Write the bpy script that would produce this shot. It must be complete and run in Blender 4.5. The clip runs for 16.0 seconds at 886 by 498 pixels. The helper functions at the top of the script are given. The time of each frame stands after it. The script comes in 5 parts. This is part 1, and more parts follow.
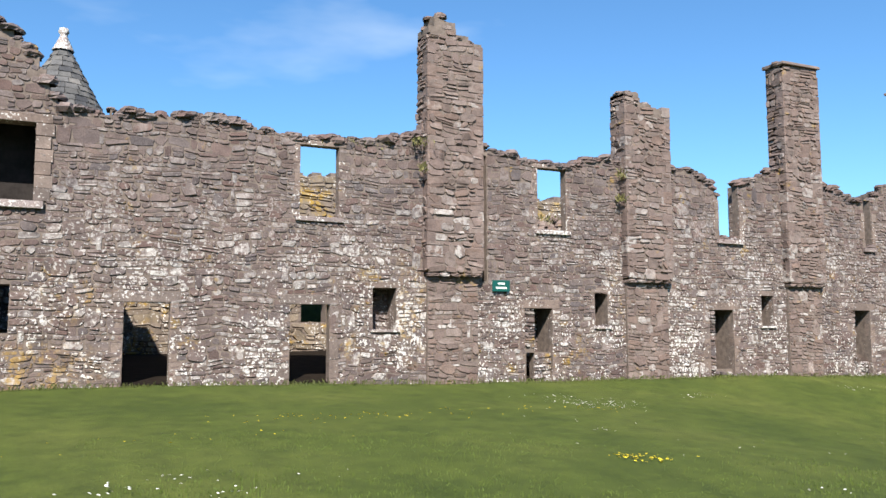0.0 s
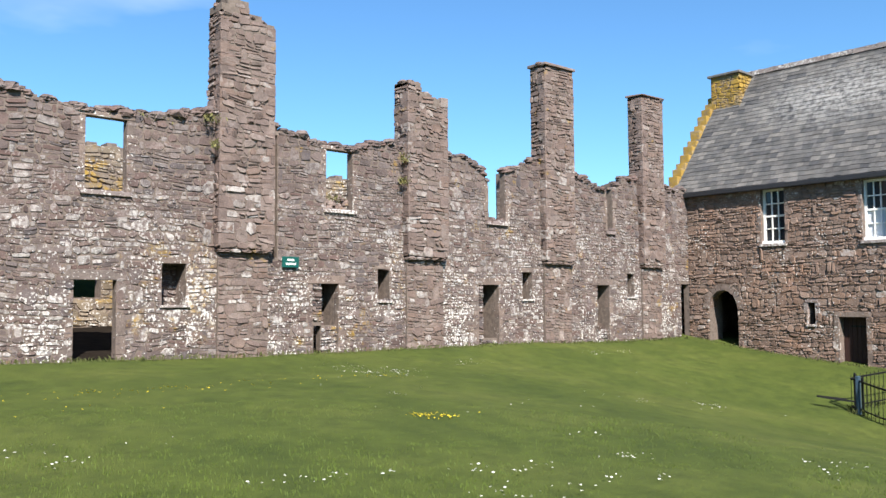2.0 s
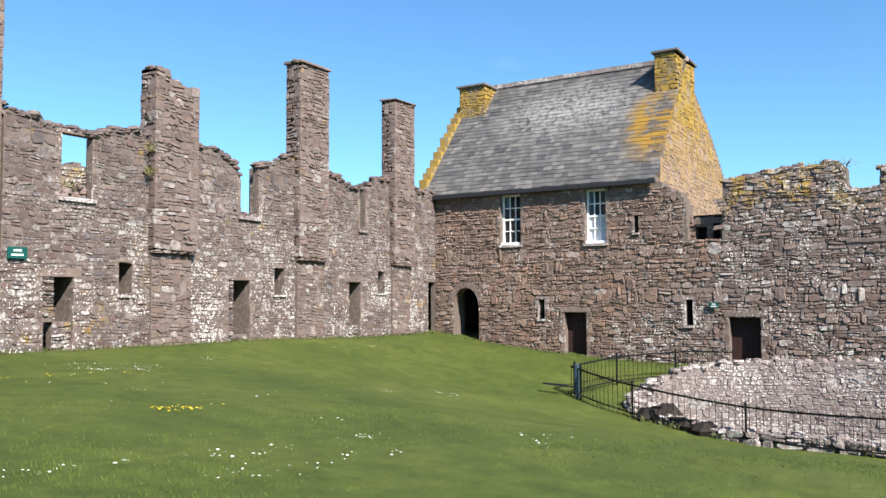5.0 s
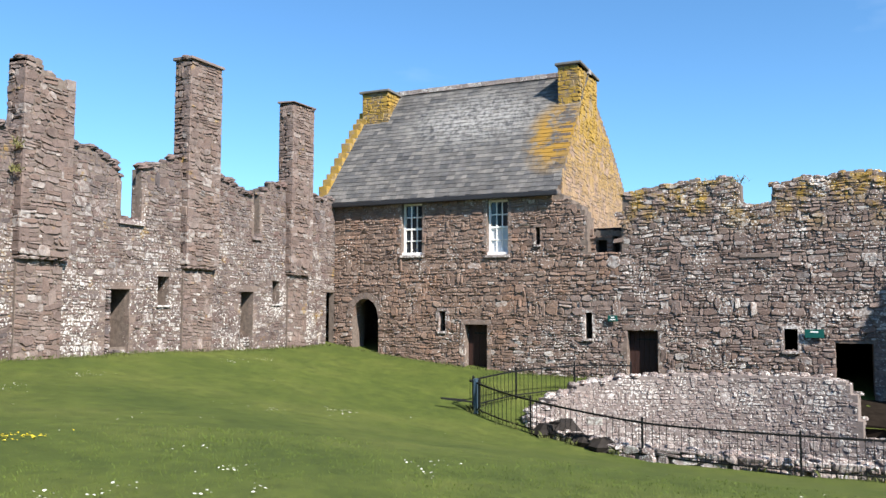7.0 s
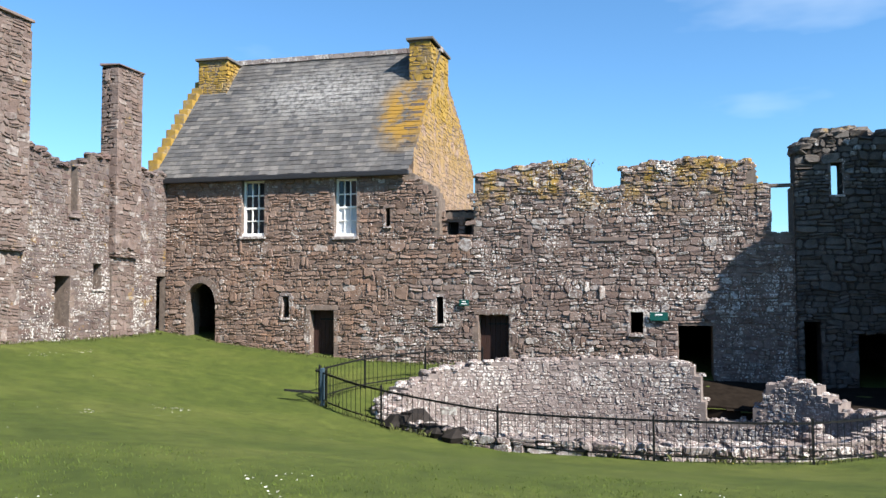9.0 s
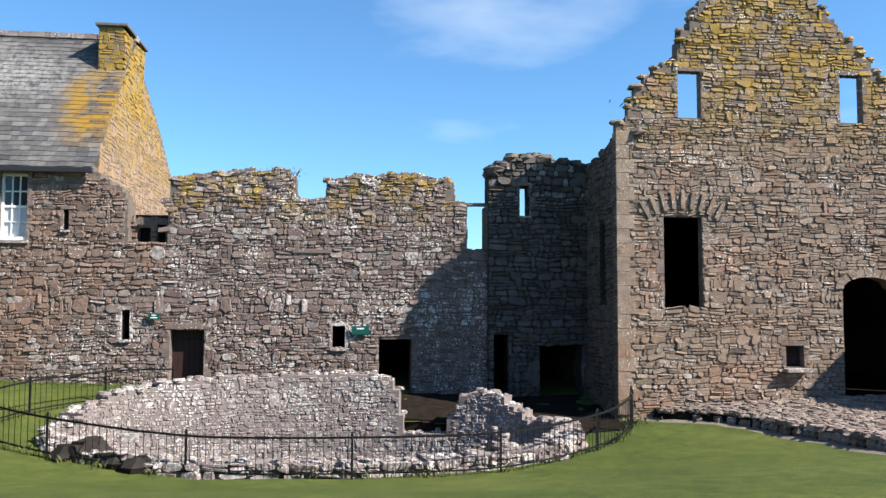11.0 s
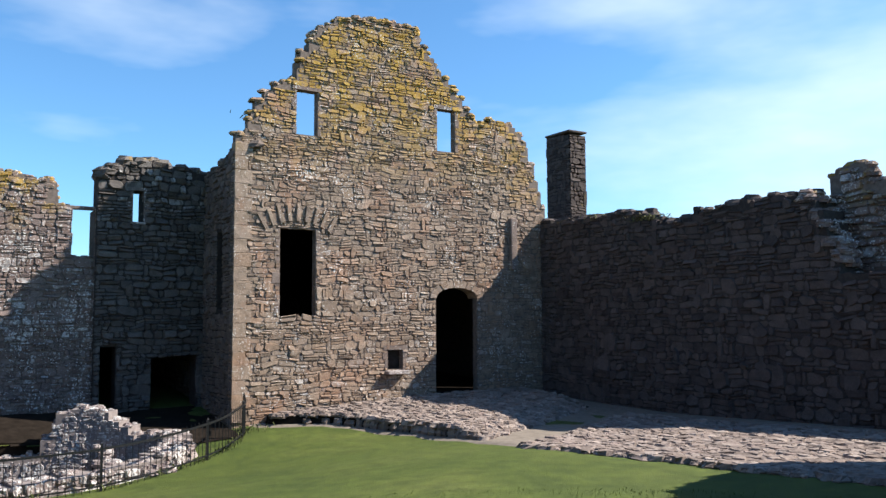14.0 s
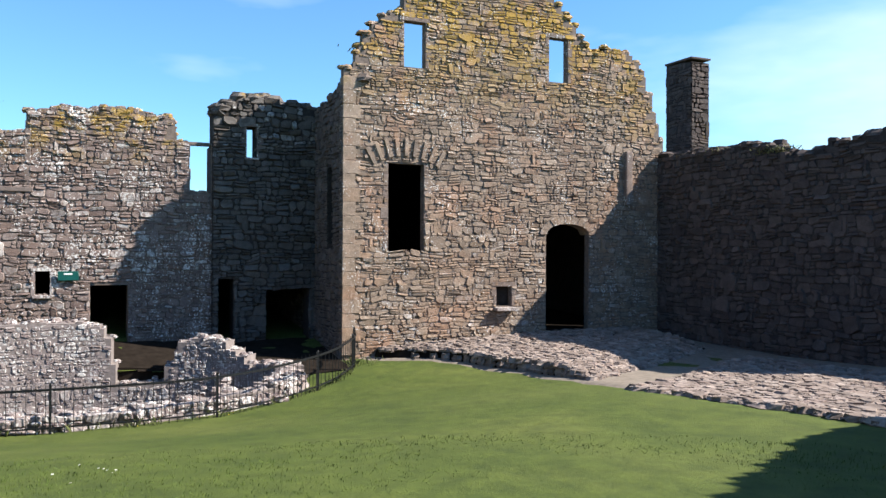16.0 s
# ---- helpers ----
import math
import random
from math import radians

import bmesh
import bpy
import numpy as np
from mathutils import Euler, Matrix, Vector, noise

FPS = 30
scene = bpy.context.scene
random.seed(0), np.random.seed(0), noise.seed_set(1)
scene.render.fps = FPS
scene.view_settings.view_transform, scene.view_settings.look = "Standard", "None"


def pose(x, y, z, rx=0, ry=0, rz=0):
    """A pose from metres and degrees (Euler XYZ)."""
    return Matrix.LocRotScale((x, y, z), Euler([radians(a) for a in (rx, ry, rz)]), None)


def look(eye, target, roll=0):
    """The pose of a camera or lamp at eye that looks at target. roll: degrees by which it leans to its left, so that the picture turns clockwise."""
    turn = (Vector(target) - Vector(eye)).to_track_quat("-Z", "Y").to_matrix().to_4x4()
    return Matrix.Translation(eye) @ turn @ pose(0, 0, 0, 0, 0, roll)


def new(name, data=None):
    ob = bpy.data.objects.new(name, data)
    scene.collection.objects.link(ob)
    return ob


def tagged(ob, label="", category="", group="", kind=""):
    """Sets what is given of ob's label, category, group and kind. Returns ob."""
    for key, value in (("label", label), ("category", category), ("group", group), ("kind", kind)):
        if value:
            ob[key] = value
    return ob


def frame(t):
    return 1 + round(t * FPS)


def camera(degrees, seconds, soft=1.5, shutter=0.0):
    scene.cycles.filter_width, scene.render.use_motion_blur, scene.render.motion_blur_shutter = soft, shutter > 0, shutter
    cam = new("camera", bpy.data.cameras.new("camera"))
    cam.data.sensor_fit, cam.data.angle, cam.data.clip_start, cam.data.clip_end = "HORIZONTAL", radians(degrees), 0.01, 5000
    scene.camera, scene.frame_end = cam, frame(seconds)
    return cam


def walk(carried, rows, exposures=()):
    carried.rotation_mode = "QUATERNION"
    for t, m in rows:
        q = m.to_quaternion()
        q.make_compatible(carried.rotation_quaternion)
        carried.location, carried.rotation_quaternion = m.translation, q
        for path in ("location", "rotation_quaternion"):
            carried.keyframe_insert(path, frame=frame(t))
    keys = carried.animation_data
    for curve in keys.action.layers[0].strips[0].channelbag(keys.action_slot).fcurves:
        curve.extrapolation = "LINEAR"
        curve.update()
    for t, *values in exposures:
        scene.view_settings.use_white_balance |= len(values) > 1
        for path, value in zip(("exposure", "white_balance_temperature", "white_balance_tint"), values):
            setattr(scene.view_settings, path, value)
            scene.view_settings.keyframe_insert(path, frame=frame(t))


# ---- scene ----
cam = camera(56.86, 16.0)
PATH = [
    (0, (-4.750, -0.873, 1.755), (-0.464, 8.113, 2.703), -0.08),
    (0.5, (-5.264, -1.154, 1.745), (-0.221, 7.440, 2.585), -0.45),
    (1, (-5.567, -1.384, 1.757), (0.121, 6.808, 2.486), -0.40),
    (1.5, (-5.732, -1.412, 1.817), (0.474, 6.403, 2.456), -0.32),
    (2, (-5.745, -1.407, 1.780), (0.915, 6.027, 2.394), -0.41),
    (2.5, (-5.813, -1.332, 1.798), (1.268, 5.705, 2.367), -0.42),
    (3, (-5.847, -1.243, 1.830), (1.656, 5.348, 2.349), -0.53),
    (3.5, (-5.837, -1.261, 1.815), (1.986, 4.948, 2.315), -0.58),
    (4, (-5.881, -1.308, 1.778), (2.243, 4.500, 2.281), -0.59),
    (4.5, (-5.966, -1.454, 1.728), (2.392, 4.010, 2.258), -0.51),
    (5, (-5.919, -1.743, 1.657), (2.614, 3.437, 2.252), -0.30),
    (7.5, (-4.713, -1.456, 1.737), (4.478, 2.425, 2.411), 0.12),
    (8, (-4.337, -1.175, 1.738), (5.004, 2.343, 2.348), 0.04),
    (8.2, (-4.209, -1.104, 1.741), (5.197, 2.242, 2.319), -0.07),
    (10.3, (-3.441, -0.906, 1.811), (6.541, -0.727, 2.378), 0.23),
    (10.5, (-3.342, -0.908, 1.813), (6.639, -1.101, 2.404), 0.22),
    (11, (-3.087, -0.970, 1.792), (6.825, -2.121, 2.451), 0.23),
    (11.5, (-2.947, -1.101, 1.776), (6.821, -3.118, 2.487), 0.16),
    (12, (-3.029, -1.225, 1.736), (6.498, -4.163, 2.509), -0.03),
    (12.5, (-3.288, -1.321, 1.776), (5.942, -5.086, 2.564), -0.20),
    (13, (-3.403, -1.254, 1.772), (5.465, -5.804, 2.583), -0.30),
    (13.5, (-3.464, -1.212, 1.764), (5.138, -6.243, 2.592), -0.27),
    (14, (-3.555, -1.083, 1.715), (4.859, -6.427, 2.512), -0.30),
    (14.5, (-3.537, -1.077, 1.686), (4.850, -6.479, 2.369), -0.22),
    (15, (-3.433, -1.275, 1.734), (5.089, -6.486, 2.195), 0.06),
    (15.5, (-3.346, -1.394, 1.755), (5.407, -6.227, 1.956), 0.33),
    (16, (-3.247, -1.485, 1.720), (5.864, -5.606, 1.738), 0.29),
]
walk(cam, [(t, look(eye, target, roll)) for t, eye, target, roll in PATH], [(0, 1.34), (2, 1.42), (5, 1.48), (13, 1.48), (15, 1.5), (15.5, 1.54), (16, 1.66)])


# ---- light ----
SUN_TO = Vector((0.52, 1.0, -1.0)).normalized()
world = bpy.data.worlds.new("sky")
scene.world = world
world.use_nodes = True
wn, wl = world.node_tree.nodes, world.node_tree.links
wn.clear()
w_out, w_bg, w_sky = wn.new("ShaderNodeOutputWorld"), wn.new("ShaderNodeBackground"), wn.new("ShaderNodeTexSky")
w_sky.sky_type, w_sky.sun_disc = "NISHITA", False
w_sky.sun_elevation = math.asin(-SUN_TO.z)
w_sky.sun_rotation = math.atan2(-SUN_TO.x, -SUN_TO.y)
w_sky.air_density, w_sky.dust_density, w_sky.ozone_density, w_sky.altitude = 1.0, 0.3, 2.5, 20
w_co, w_map, w_noise, w_ramp, w_mix = (wn.new("ShaderNodeTexCoord"), wn.new("ShaderNodeMapping"), wn.new("ShaderNodeTexNoise"), wn.new("ShaderNodeValToRGB"), wn.new("ShaderNodeMixRGB"))
w_map.inputs["Scale"].default_value = (1.3, 1.3, 4.2)
w_map.inputs["Location"].default_value = (0.35, 0.1, 0.2)
w_noise.inputs["Scale"].default_value, w_noise.inputs["Detail"].default_value, w_noise.inputs["Roughness"].default_value = 1.7, 5.0, 0.52
w_ramp.color_ramp.elements[0].position, w_ramp.color_ramp.elements[0].color = 0.58, (0, 0, 0, 1)
w_ramp.color_ramp.elements[1].position, w_ramp.color_ramp.elements[1].color = 0.9, (0.52, 0.52, 0.52, 1)
w_mix.inputs["Color2"].default_value = (8.6, 9.4, 9.9, 1)
w_bg.inputs["Strength"].default_value = 0.054
wl.new(w_co.outputs["Generated"], w_map.inputs["Vector"])
wl.new(w_map.outputs["Vector"], w_noise.inputs["Vector"])
w_dot, w_range, w_add = wn.new("ShaderNodeVectorMath"), wn.new("ShaderNodeMapRange"), wn.new("ShaderNodeMath")
w_dot.operation, w_add.operation = "DOT_PRODUCT", "ADD"
w_dot.inputs[1].default_value = (0.62, -0.78, -0.1)
w_range.inputs["From Min"].default_value, w_range.inputs["From Max"].default_value = 0.55, 1.0
w_range.inputs["To Min"].default_value, w_range.inputs["To Max"].default_value = 0.0, 0.22
wl.new(w_co.outputs["Generated"], w_dot.inputs[0])
wl.new(w_dot.outputs["Value"], w_range.inputs["Value"])
wl.new(w_noise.outputs["Fac"], w_add.inputs[0])
wl.new(w_range.outputs["Result"], w_add.inputs[1])
wl.new(w_add.outputs["Value"], w_ramp.inputs["Fac"])
wl.new(w_ramp.outputs["Color"], w_mix.inputs["Fac"])
w_tint = wn.new("ShaderNodeMixRGB")
w_tint.blend_type = "MULTIPLY"
w_tint.inputs["Fac"].default_value = 1.0
w_tint.inputs["Color2"].default_value = (0.75, 1.16, 1.42, 1)
wl.new(w_sky.outputs["Color"], w_tint.inputs["Color1"])
wl.new(w_tint.outputs["Color"], w_mix.inputs["Color1"])
wl.new(w_mix.outputs["Color"], w_bg.inputs["Color"])
wl.new(w_bg.outputs["Background"], w_out.inputs["Surface"])

sun = new("sun", bpy.data.lights.new("sun", "SUN"))
sun.data.energy, sun.data.angle, sun.data.color = 4.1, radians(0.53), (1.0, 0.945, 0.87)
sun.matrix_world = look((0, 0, 30), Vector((0, 0, 30)) + SUN_TO)


# ---- materials ----
def material(name, rough=0.9, metal=0.0):
    m = bpy.data.materials.new(name)
    m.use_nodes = True
    b = m.node_tree.nodes["Principled BSDF"]
    b.inputs["Roughness"].default_value, b.inputs["Metallic"].default_value = rough, metal
    b.inputs["Specular IOR Level"].default_value = 0.25
    return m, m.node_tree.nodes, m.node_tree.links, b


def ramp(nodes, stops):
    r = nodes.new("ShaderNodeValToRGB")
    e = r.color_ramp.elements
    while len(e) < len(stops):
        e.new(0.5)
    for k, (p, c) in zip(e, stops):
        k.position, k.color = p, (*c, 1) if len(c) == 3 else c
    return r


def noise_node(nodes, links, scale, detail=5.0, rough=0.6, stretch=None):
    g = nodes.new("ShaderNodeNewGeometry")
    n = nodes.new("ShaderNodeTexNoise")
    n.inputs["Scale"].default_value, n.inputs["Detail"].default_value, n.inputs["Roughness"].default_value = scale, detail, rough
    if stretch:
        mp = nodes.new("ShaderNodeMapping")
        mp.inputs["Scale"].default_value = stretch
        links.new(g.outputs["Position"], mp.inputs["Vector"])
        links.new(mp.outputs["Vector"], n.inputs["Vector"])
    else:
        links.new(g.outputs["Position"], n.inputs["Vector"])
    return n


def mixed(nodes, links, fac, a, b, how="MIX"):
    m = nodes.new("ShaderNodeMixRGB")
    m.blend_type = how
    for k, v in (("Fac", fac), ("Color1", a), ("Color2", b)):
        if isinstance(v, (int, float)):
            m.inputs[k].default_value = v
        elif isinstance(v, tuple):
            m.inputs[k].default_value = (*v, 1)
        else:
            links.new(v, m.inputs[k])
    return m.outputs["Color"]


def bumped(nodes, links, b, parts):
    last = None
    for n, strength, distance in parts:
        k = nodes.new("ShaderNodeBump")
        k.inputs["Strength"].default_value, k.inputs["Distance"].default_value = strength, distance
        links.new(n.outputs["Fac"] if "Fac" in n.outputs else n.outputs["Distance"], k.inputs["Height"])
        if last:
            links.new(last, k.inputs["Normal"])
        last = k.outputs["Normal"]
    links.new(last, b.inputs["Normal"])


def masked(nodes, links, noise_out, lo, hi):
    r = ramp(nodes, [(lo, (0, 0, 0)), (hi, (1, 1, 1))])
    links.new(noise_out, r.inputs["Fac"])
    return r.outputs["Color"]


def height_mask(nodes, links, z0, z1):
    g, s, m = nodes.new("ShaderNodeNewGeometry"), nodes.new("ShaderNodeSeparateXYZ"), nodes.new("ShaderNodeMapRange")
    links.new(g.outputs["Position"], s.inputs["Vector"])
    links.new(s.outputs["Z"], m.inputs["Value"])
    m.inputs["From Min"].default_value, m.inputs["From Max"].default_value = z0, z1
    return m.outputs["Result"]


def times(nodes, links, a, b):
    m = nodes.new("ShaderNodeMath")
    m.operation = "MULTIPLY"
    for k, v in enumerate((a, b)):
        if isinstance(v, (int, float)):
            m.inputs[k].default_value = v
        else:
            links.new(v, m.inputs[k])
    return m.outputs["Value"]


def stone_material(name, colours, white=None, ochre=None, red=0.0, bump=0.6, pale=None):
    """Rubble stone. white: (z0, z1, threshold) pale lichen between heights; ochre: the same for yellow lichen."""
    m, nodes, links, b = material(name, 0.92)
    b.inputs["Specular IOR Level"].default_value = 0.1
    g, o, add, fr = nodes.new("ShaderNodeNewGeometry"), nodes.new("ShaderNodeObjectInfo"), nodes.new("ShaderNodeMath"), nodes.new("ShaderNodeMath")
    add.operation, fr.operation = "ADD", "FRACT"
    links.new(g.outputs["Random Per Island"], add.inputs[0])
    links.new(o.outputs["Random"], add.inputs[1])
    links.new(add.outputs[0], fr.inputs[0])
    base = ramp(nodes, [(k / (len(colours) - 1), c) for k, c in enumerate(colours)])
    links.new(fr.outputs[0], base.inputs["Fac"])
    col = base.outputs["Color"]
    if pale:
        far, fr2 = nodes.new("ShaderNodeMath"), nodes.new("ShaderNodeMath")
        far.operation, fr2.operation = "MULTIPLY", "FRACT"
        links.new(fr.outputs[0], far.inputs[0])
        far.inputs[1].default_value = 17.3
        links.new(far.outputs[0], fr2.inputs[0])
        k = times(nodes, links, masked(nodes, links, fr2.outputs[0], 1 - pale[2], 1 - pale[2] * 0.6), height_mask(nodes, links, pale[0], pale[1]))
        zone = noise_node(nodes, links, 0.8, 3, 0.6)
        k = times(nodes, links, k, masked(nodes, links, zone.outputs["Fac"], 0.25, 0.55))
        flake = noise_node(nodes, links, 8.0, 4, 0.6)
        k = times(nodes, links, k, masked(nodes, links, flake.outputs["Fac"], 0.4, 0.55))
        col = mixed(nodes, links, times(nodes, links, k, 0.85), col, (0.46, 0.43, 0.405))
    mid = noise_node(nodes, links, 3.1, 7, 0.65)
    tone = ramp(nodes, [(0.25, (0.62, 0.62, 0.62)), (0.5, (0.94, 0.94, 0.94)), (0.75, (1.28, 1.26, 1.23))])
    links.new(mid.outputs["Fac"], tone.inputs["Fac"])
    col = mixed(nodes, links, 1.0, col, tone.outputs["Color"], "MULTIPLY")
    fine = noise_node(nodes, links, 34, 6, 0.7)
    speck = ramp(nodes, [(0.3, (0.6, 0.6, 0.6)), (0.7, (1.28, 1.28, 1.28))])
    links.new(fine.outputs["Fac"], speck.inputs["Fac"])
    col = mixed(nodes, links, 0.8, col, speck.outputs["Color"], "MULTIPLY")
    if red:
        rn = noise_node(nodes, links, 0.9, 4, 0.6)
        col = mixed(nodes, links, times(nodes, links, masked(nodes, links, rn.outputs["Fac"], 0.5, 0.66), red), col, (0.33, 0.17, 0.1))
    if ochre:
        on = noise_node(nodes, links, 1.5, 9, 0.72)
        k = times(nodes, links, masked(nodes, links, on.outputs["Fac"], ochre[2], ochre[2] + 0.1), height_mask(nodes, links, ochre[0], ochre[1]))
        col = mixed(nodes, links, times(nodes, links, k, 0.82), col, (0.32, 0.2, 0.035))
    if white:
        a = noise_node(nodes, links, 1.1, 3, 0.5)
        c = noise_node(nodes, links, 17.0, 3, 0.55)
        s = nodes.new("ShaderNodeMath")
        s.operation = "ADD"
        links.new(times(nodes, links, a.outputs["Fac"], 0.45), s.inputs[0])
        links.new(times(nodes, links, c.outputs["Fac"], 0.85), s.inputs[1])
        k = times(nodes, links, masked(nodes, links, s.outputs[0], white[2], white[2] + 0.05), height_mask(nodes, links, white[0], white[1]))
        col = mixed(nodes, links, times(nodes, links, k, 0.85), col, (0.6, 0.575, 0.54))
    links.new(col, b.inputs["Base Color"])
    bumped(nodes, links, b, [(mid, bump, 0.06), (fine, bump, 0.02)])
    return m


def plain_material(name, colour, rough=0.8, metal=0.0, var=0.25, scale=12.0, bump=0.2, stretch=None):
    m, nodes, links, b = material(name, rough, metal)
    n = noise_node(nodes, links, scale, 6, 0.65, stretch)
    r = ramp(nodes, [(0.3, tuple(c * (1 - var) for c in colour)), (0.7, tuple(min(1, c * (1 + var)) for c in colour))])
    links.new(n.outputs["Fac"], r.inputs["Fac"])
    links.new(r.outputs["Color"], b.inputs["Base Color"])
    if bump:
        bumped(nodes, links, b, [(n, bump, 0.01)])
    return m


WEST = [(0.106, 0.075, 0.069), (0.157, 0.120, 0.110), (0.135, 0.109, 0.103), (0.132, 0.088, 0.078), (0.180, 0.143, 0.132), (0.112, 0.094, 0.094), (0.151, 0.110, 0.097), (0.135, 0.106, 0.098)]
BREAST = [(0.147, 0.109, 0.096), (0.194, 0.146, 0.129), (0.167, 0.125, 0.112), (0.183, 0.129, 0.108), (0.221, 0.175, 0.156), (0.156, 0.119, 0.106)]
NORTH = [(0.169, 0.116, 0.093), (0.230, 0.163, 0.131), (0.200, 0.140, 0.112), (0.253, 0.188, 0.155), (0.180, 0.127, 0.105), (0.223, 0.151, 0.114), (0.208, 0.145, 0.119)]
EAST = [(0.154, 0.112, 0.098), (0.218, 0.166, 0.147), (0.184, 0.136, 0.117), (0.246, 0.188, 0.164), (0.161, 0.119, 0.105), (0.200, 0.138, 0.112)]
GABLE = [(0.212, 0.155, 0.119), (0.282, 0.215, 0.163), (0.251, 0.188, 0.142), (0.303, 0.236, 0.184), (0.218, 0.166, 0.130), (0.269, 0.189, 0.134), (0.254, 0.197, 0.152)]
# south wall palette, darkened to carry the shade it stands in
SOUTH_SHADE = [(0.075, 0.059, 0.055), (0.11, 0.088, 0.08), (0.09, 0.07, 0.064), (0.125, 0.1, 0.09), (0.065, 0.053, 0.05)]
M_WEST = stone_material("west_stone", WEST, white=(5.4, 1.4, 0.715), ochre=(-3, -2, 0.6), pale=(7.5, 1.4, 0.3))
M_BREAST = stone_material("breast_stone", BREAST, ochre=(-3, -2, 0.61), pale=(11, 2.0, 0.16))
M_NORTH = stone_material("north_stone", NORTH, white=(-2, -1, 0.785), red=0.25, pale=(-3, -2, 0.07))
M_EAST = stone_material("east_stone", EAST, white=(-2, -1, 0.735), ochre=(4.0, 5.2, 0.48), pale=(-3, -2, 0.22))
M_GABLE = stone_material("gable_stone", GABLE, white=(-2, -1, 0.77), ochre=(5.6, 8.6, 0.44), red=0.4, pale=(4, -1, 0.14))
# gable stone again, darker to hold the shade on the side wall
M_SIDE_SHADE = stone_material("gable_stone_in_shade", [(0.12, 0.095, 0.082), (0.17, 0.135, 0.115), (0.14, 0.115, 0.098)], ochre=(5.6, 8.6, 0.6))
M_SOUTH = stone_material("shade_darkened_stone", SOUTH_SHADE, ochre=(4.2, 5.5, 0.6))
# tower base colours are lowered for shade; pale stones only towards the top
M_TOWER = stone_material("tower_stone_shade", [(0.085, 0.074, 0.067), (0.13, 0.115, 0.105), (0.1, 0.087, 0.079), (0.15, 0.135, 0.123)], ochre=(5.6, 7, 0.58), pale=(4, 6.2, 0.25))
M_DRESSED = stone_material("dressed_stone", [(0.167, 0.127, 0.108), (0.208, 0.163, 0.140), (0.183, 0.138, 0.117), (0.158, 0.128, 0.115)], white=(-2, -1, 0.75), bump=0.35)
M_PALE = stone_material("pale_stone", [(0.258, 0.208, 0.192), (0.208, 0.167, 0.156), (0.308, 0.263, 0.246), (0.233, 0.179, 0.167)], white=(-3, -2.5, 0.7), pale=(-3, -2.5, 0.3))
M_OCHRE = stone_material("lichen_stone", [(0.283, 0.217, 0.125), (0.250, 0.183, 0.108), (0.308, 0.233, 0.142)], ochre=(3, 6, 0.4))
M_MORTAR = plain_material("mortar", (0.15, 0.12, 0.102), 0.95, 0, 0.35, 9, 0.5)
M_LIME = plain_material("lime_mortar", (0.2, 0.168, 0.155), 0.95, 0, 0.3, 9, 0.5)
# dark copy of the mortar for walls whose stone is darkened for shade
M_SHADE_MORTAR = plain_material("shade_darkened_mortar", (0.05, 0.042, 0.038), 0.95, 0, 0.35, 9, 0.5)
M_INNER = stone_material("inner_stone", [(0.200, 0.160, 0.117), (0.240, 0.193, 0.147), (0.167, 0.133, 0.110)], white=(-2, -1, 0.73), ochre=(-3, -2, 0.52))
M_SLATE = stone_material("slate", [(0.063, 0.063, 0.067), (0.119, 0.115, 0.111), (0.089, 0.085, 0.083), (0.170, 0.159, 0.148), (0.100, 0.098, 0.100)], bump=0.25)
M_IRON = plain_material("painted_iron", (0.014, 0.015, 0.016), 0.45, 0.3, 0.3, 20, 0.1)
M_BLUE = plain_material("blue_grey_iron", (0.05, 0.085, 0.12), 0.5, 0.2, 0.2, 20, 0.1)
M_WHITE = plain_material("white_paint", (0.78, 0.77, 0.74), 0.5, 0, 0.06, 15, 0.05)
M_WOOD = plain_material("dark_wood", (0.035, 0.017, 0.014), 0.6, 0, 0.4, 6, 0.3, (8, 8, 0.7))
M_GREEN = plain_material("green_sign_paint", (0.008, 0.075, 0.064), 0.4, 0, 0.1, 10, 0.0)
# near-black: painted shade inside openings, and the dark mossy boulders
M_DARK = plain_material("interior_shade_and_boulder_stone", (0.03, 0.026, 0.024), 0.95, 0, 0.4, 4, 0.3)
M_LEAF = plain_material("leaf_green", (0.075, 0.085, 0.025), 0.7, 0, 0.5, 5, 0.0)
M_DAISY = plain_material("daisy_petal", (0.8, 0.79, 0.75), 0.7, 0, 0.05, 8, 0.0)
M_YELLOW = plain_material("buttercup_petal", (0.72, 0.55, 0.03), 0.6, 0, 0.1, 8, 0.0)
# earth made near-black; its colour stands in for shade on floors and pit
M_EARTH_SHADE = plain_material("earth_and_shade", (0.017, 0.013, 0.01), 0.95, 0, 0.4, 4, 0.6)
for m in (M_EARTH_SHADE, M_DARK, M_SOUTH, M_SIDE_SHADE, M_TOWER, M_MORTAR, M_SHADE_MORTAR):
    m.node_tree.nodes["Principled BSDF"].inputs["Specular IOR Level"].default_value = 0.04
M_GUTTER = plain_material("gutter_and_eave_shade", (0.03, 0.03, 0.033), 0.5, 0.2, 0.2, 10, 0.05)

glass, gn, gl, gb = material("window_glass", 0.06)
gb.inputs["Base Color"].default_value = (0.02, 0.025, 0.03, 1)
gb.inputs["Specular IOR Level"].default_value = 0.6
M_GLASS = glass

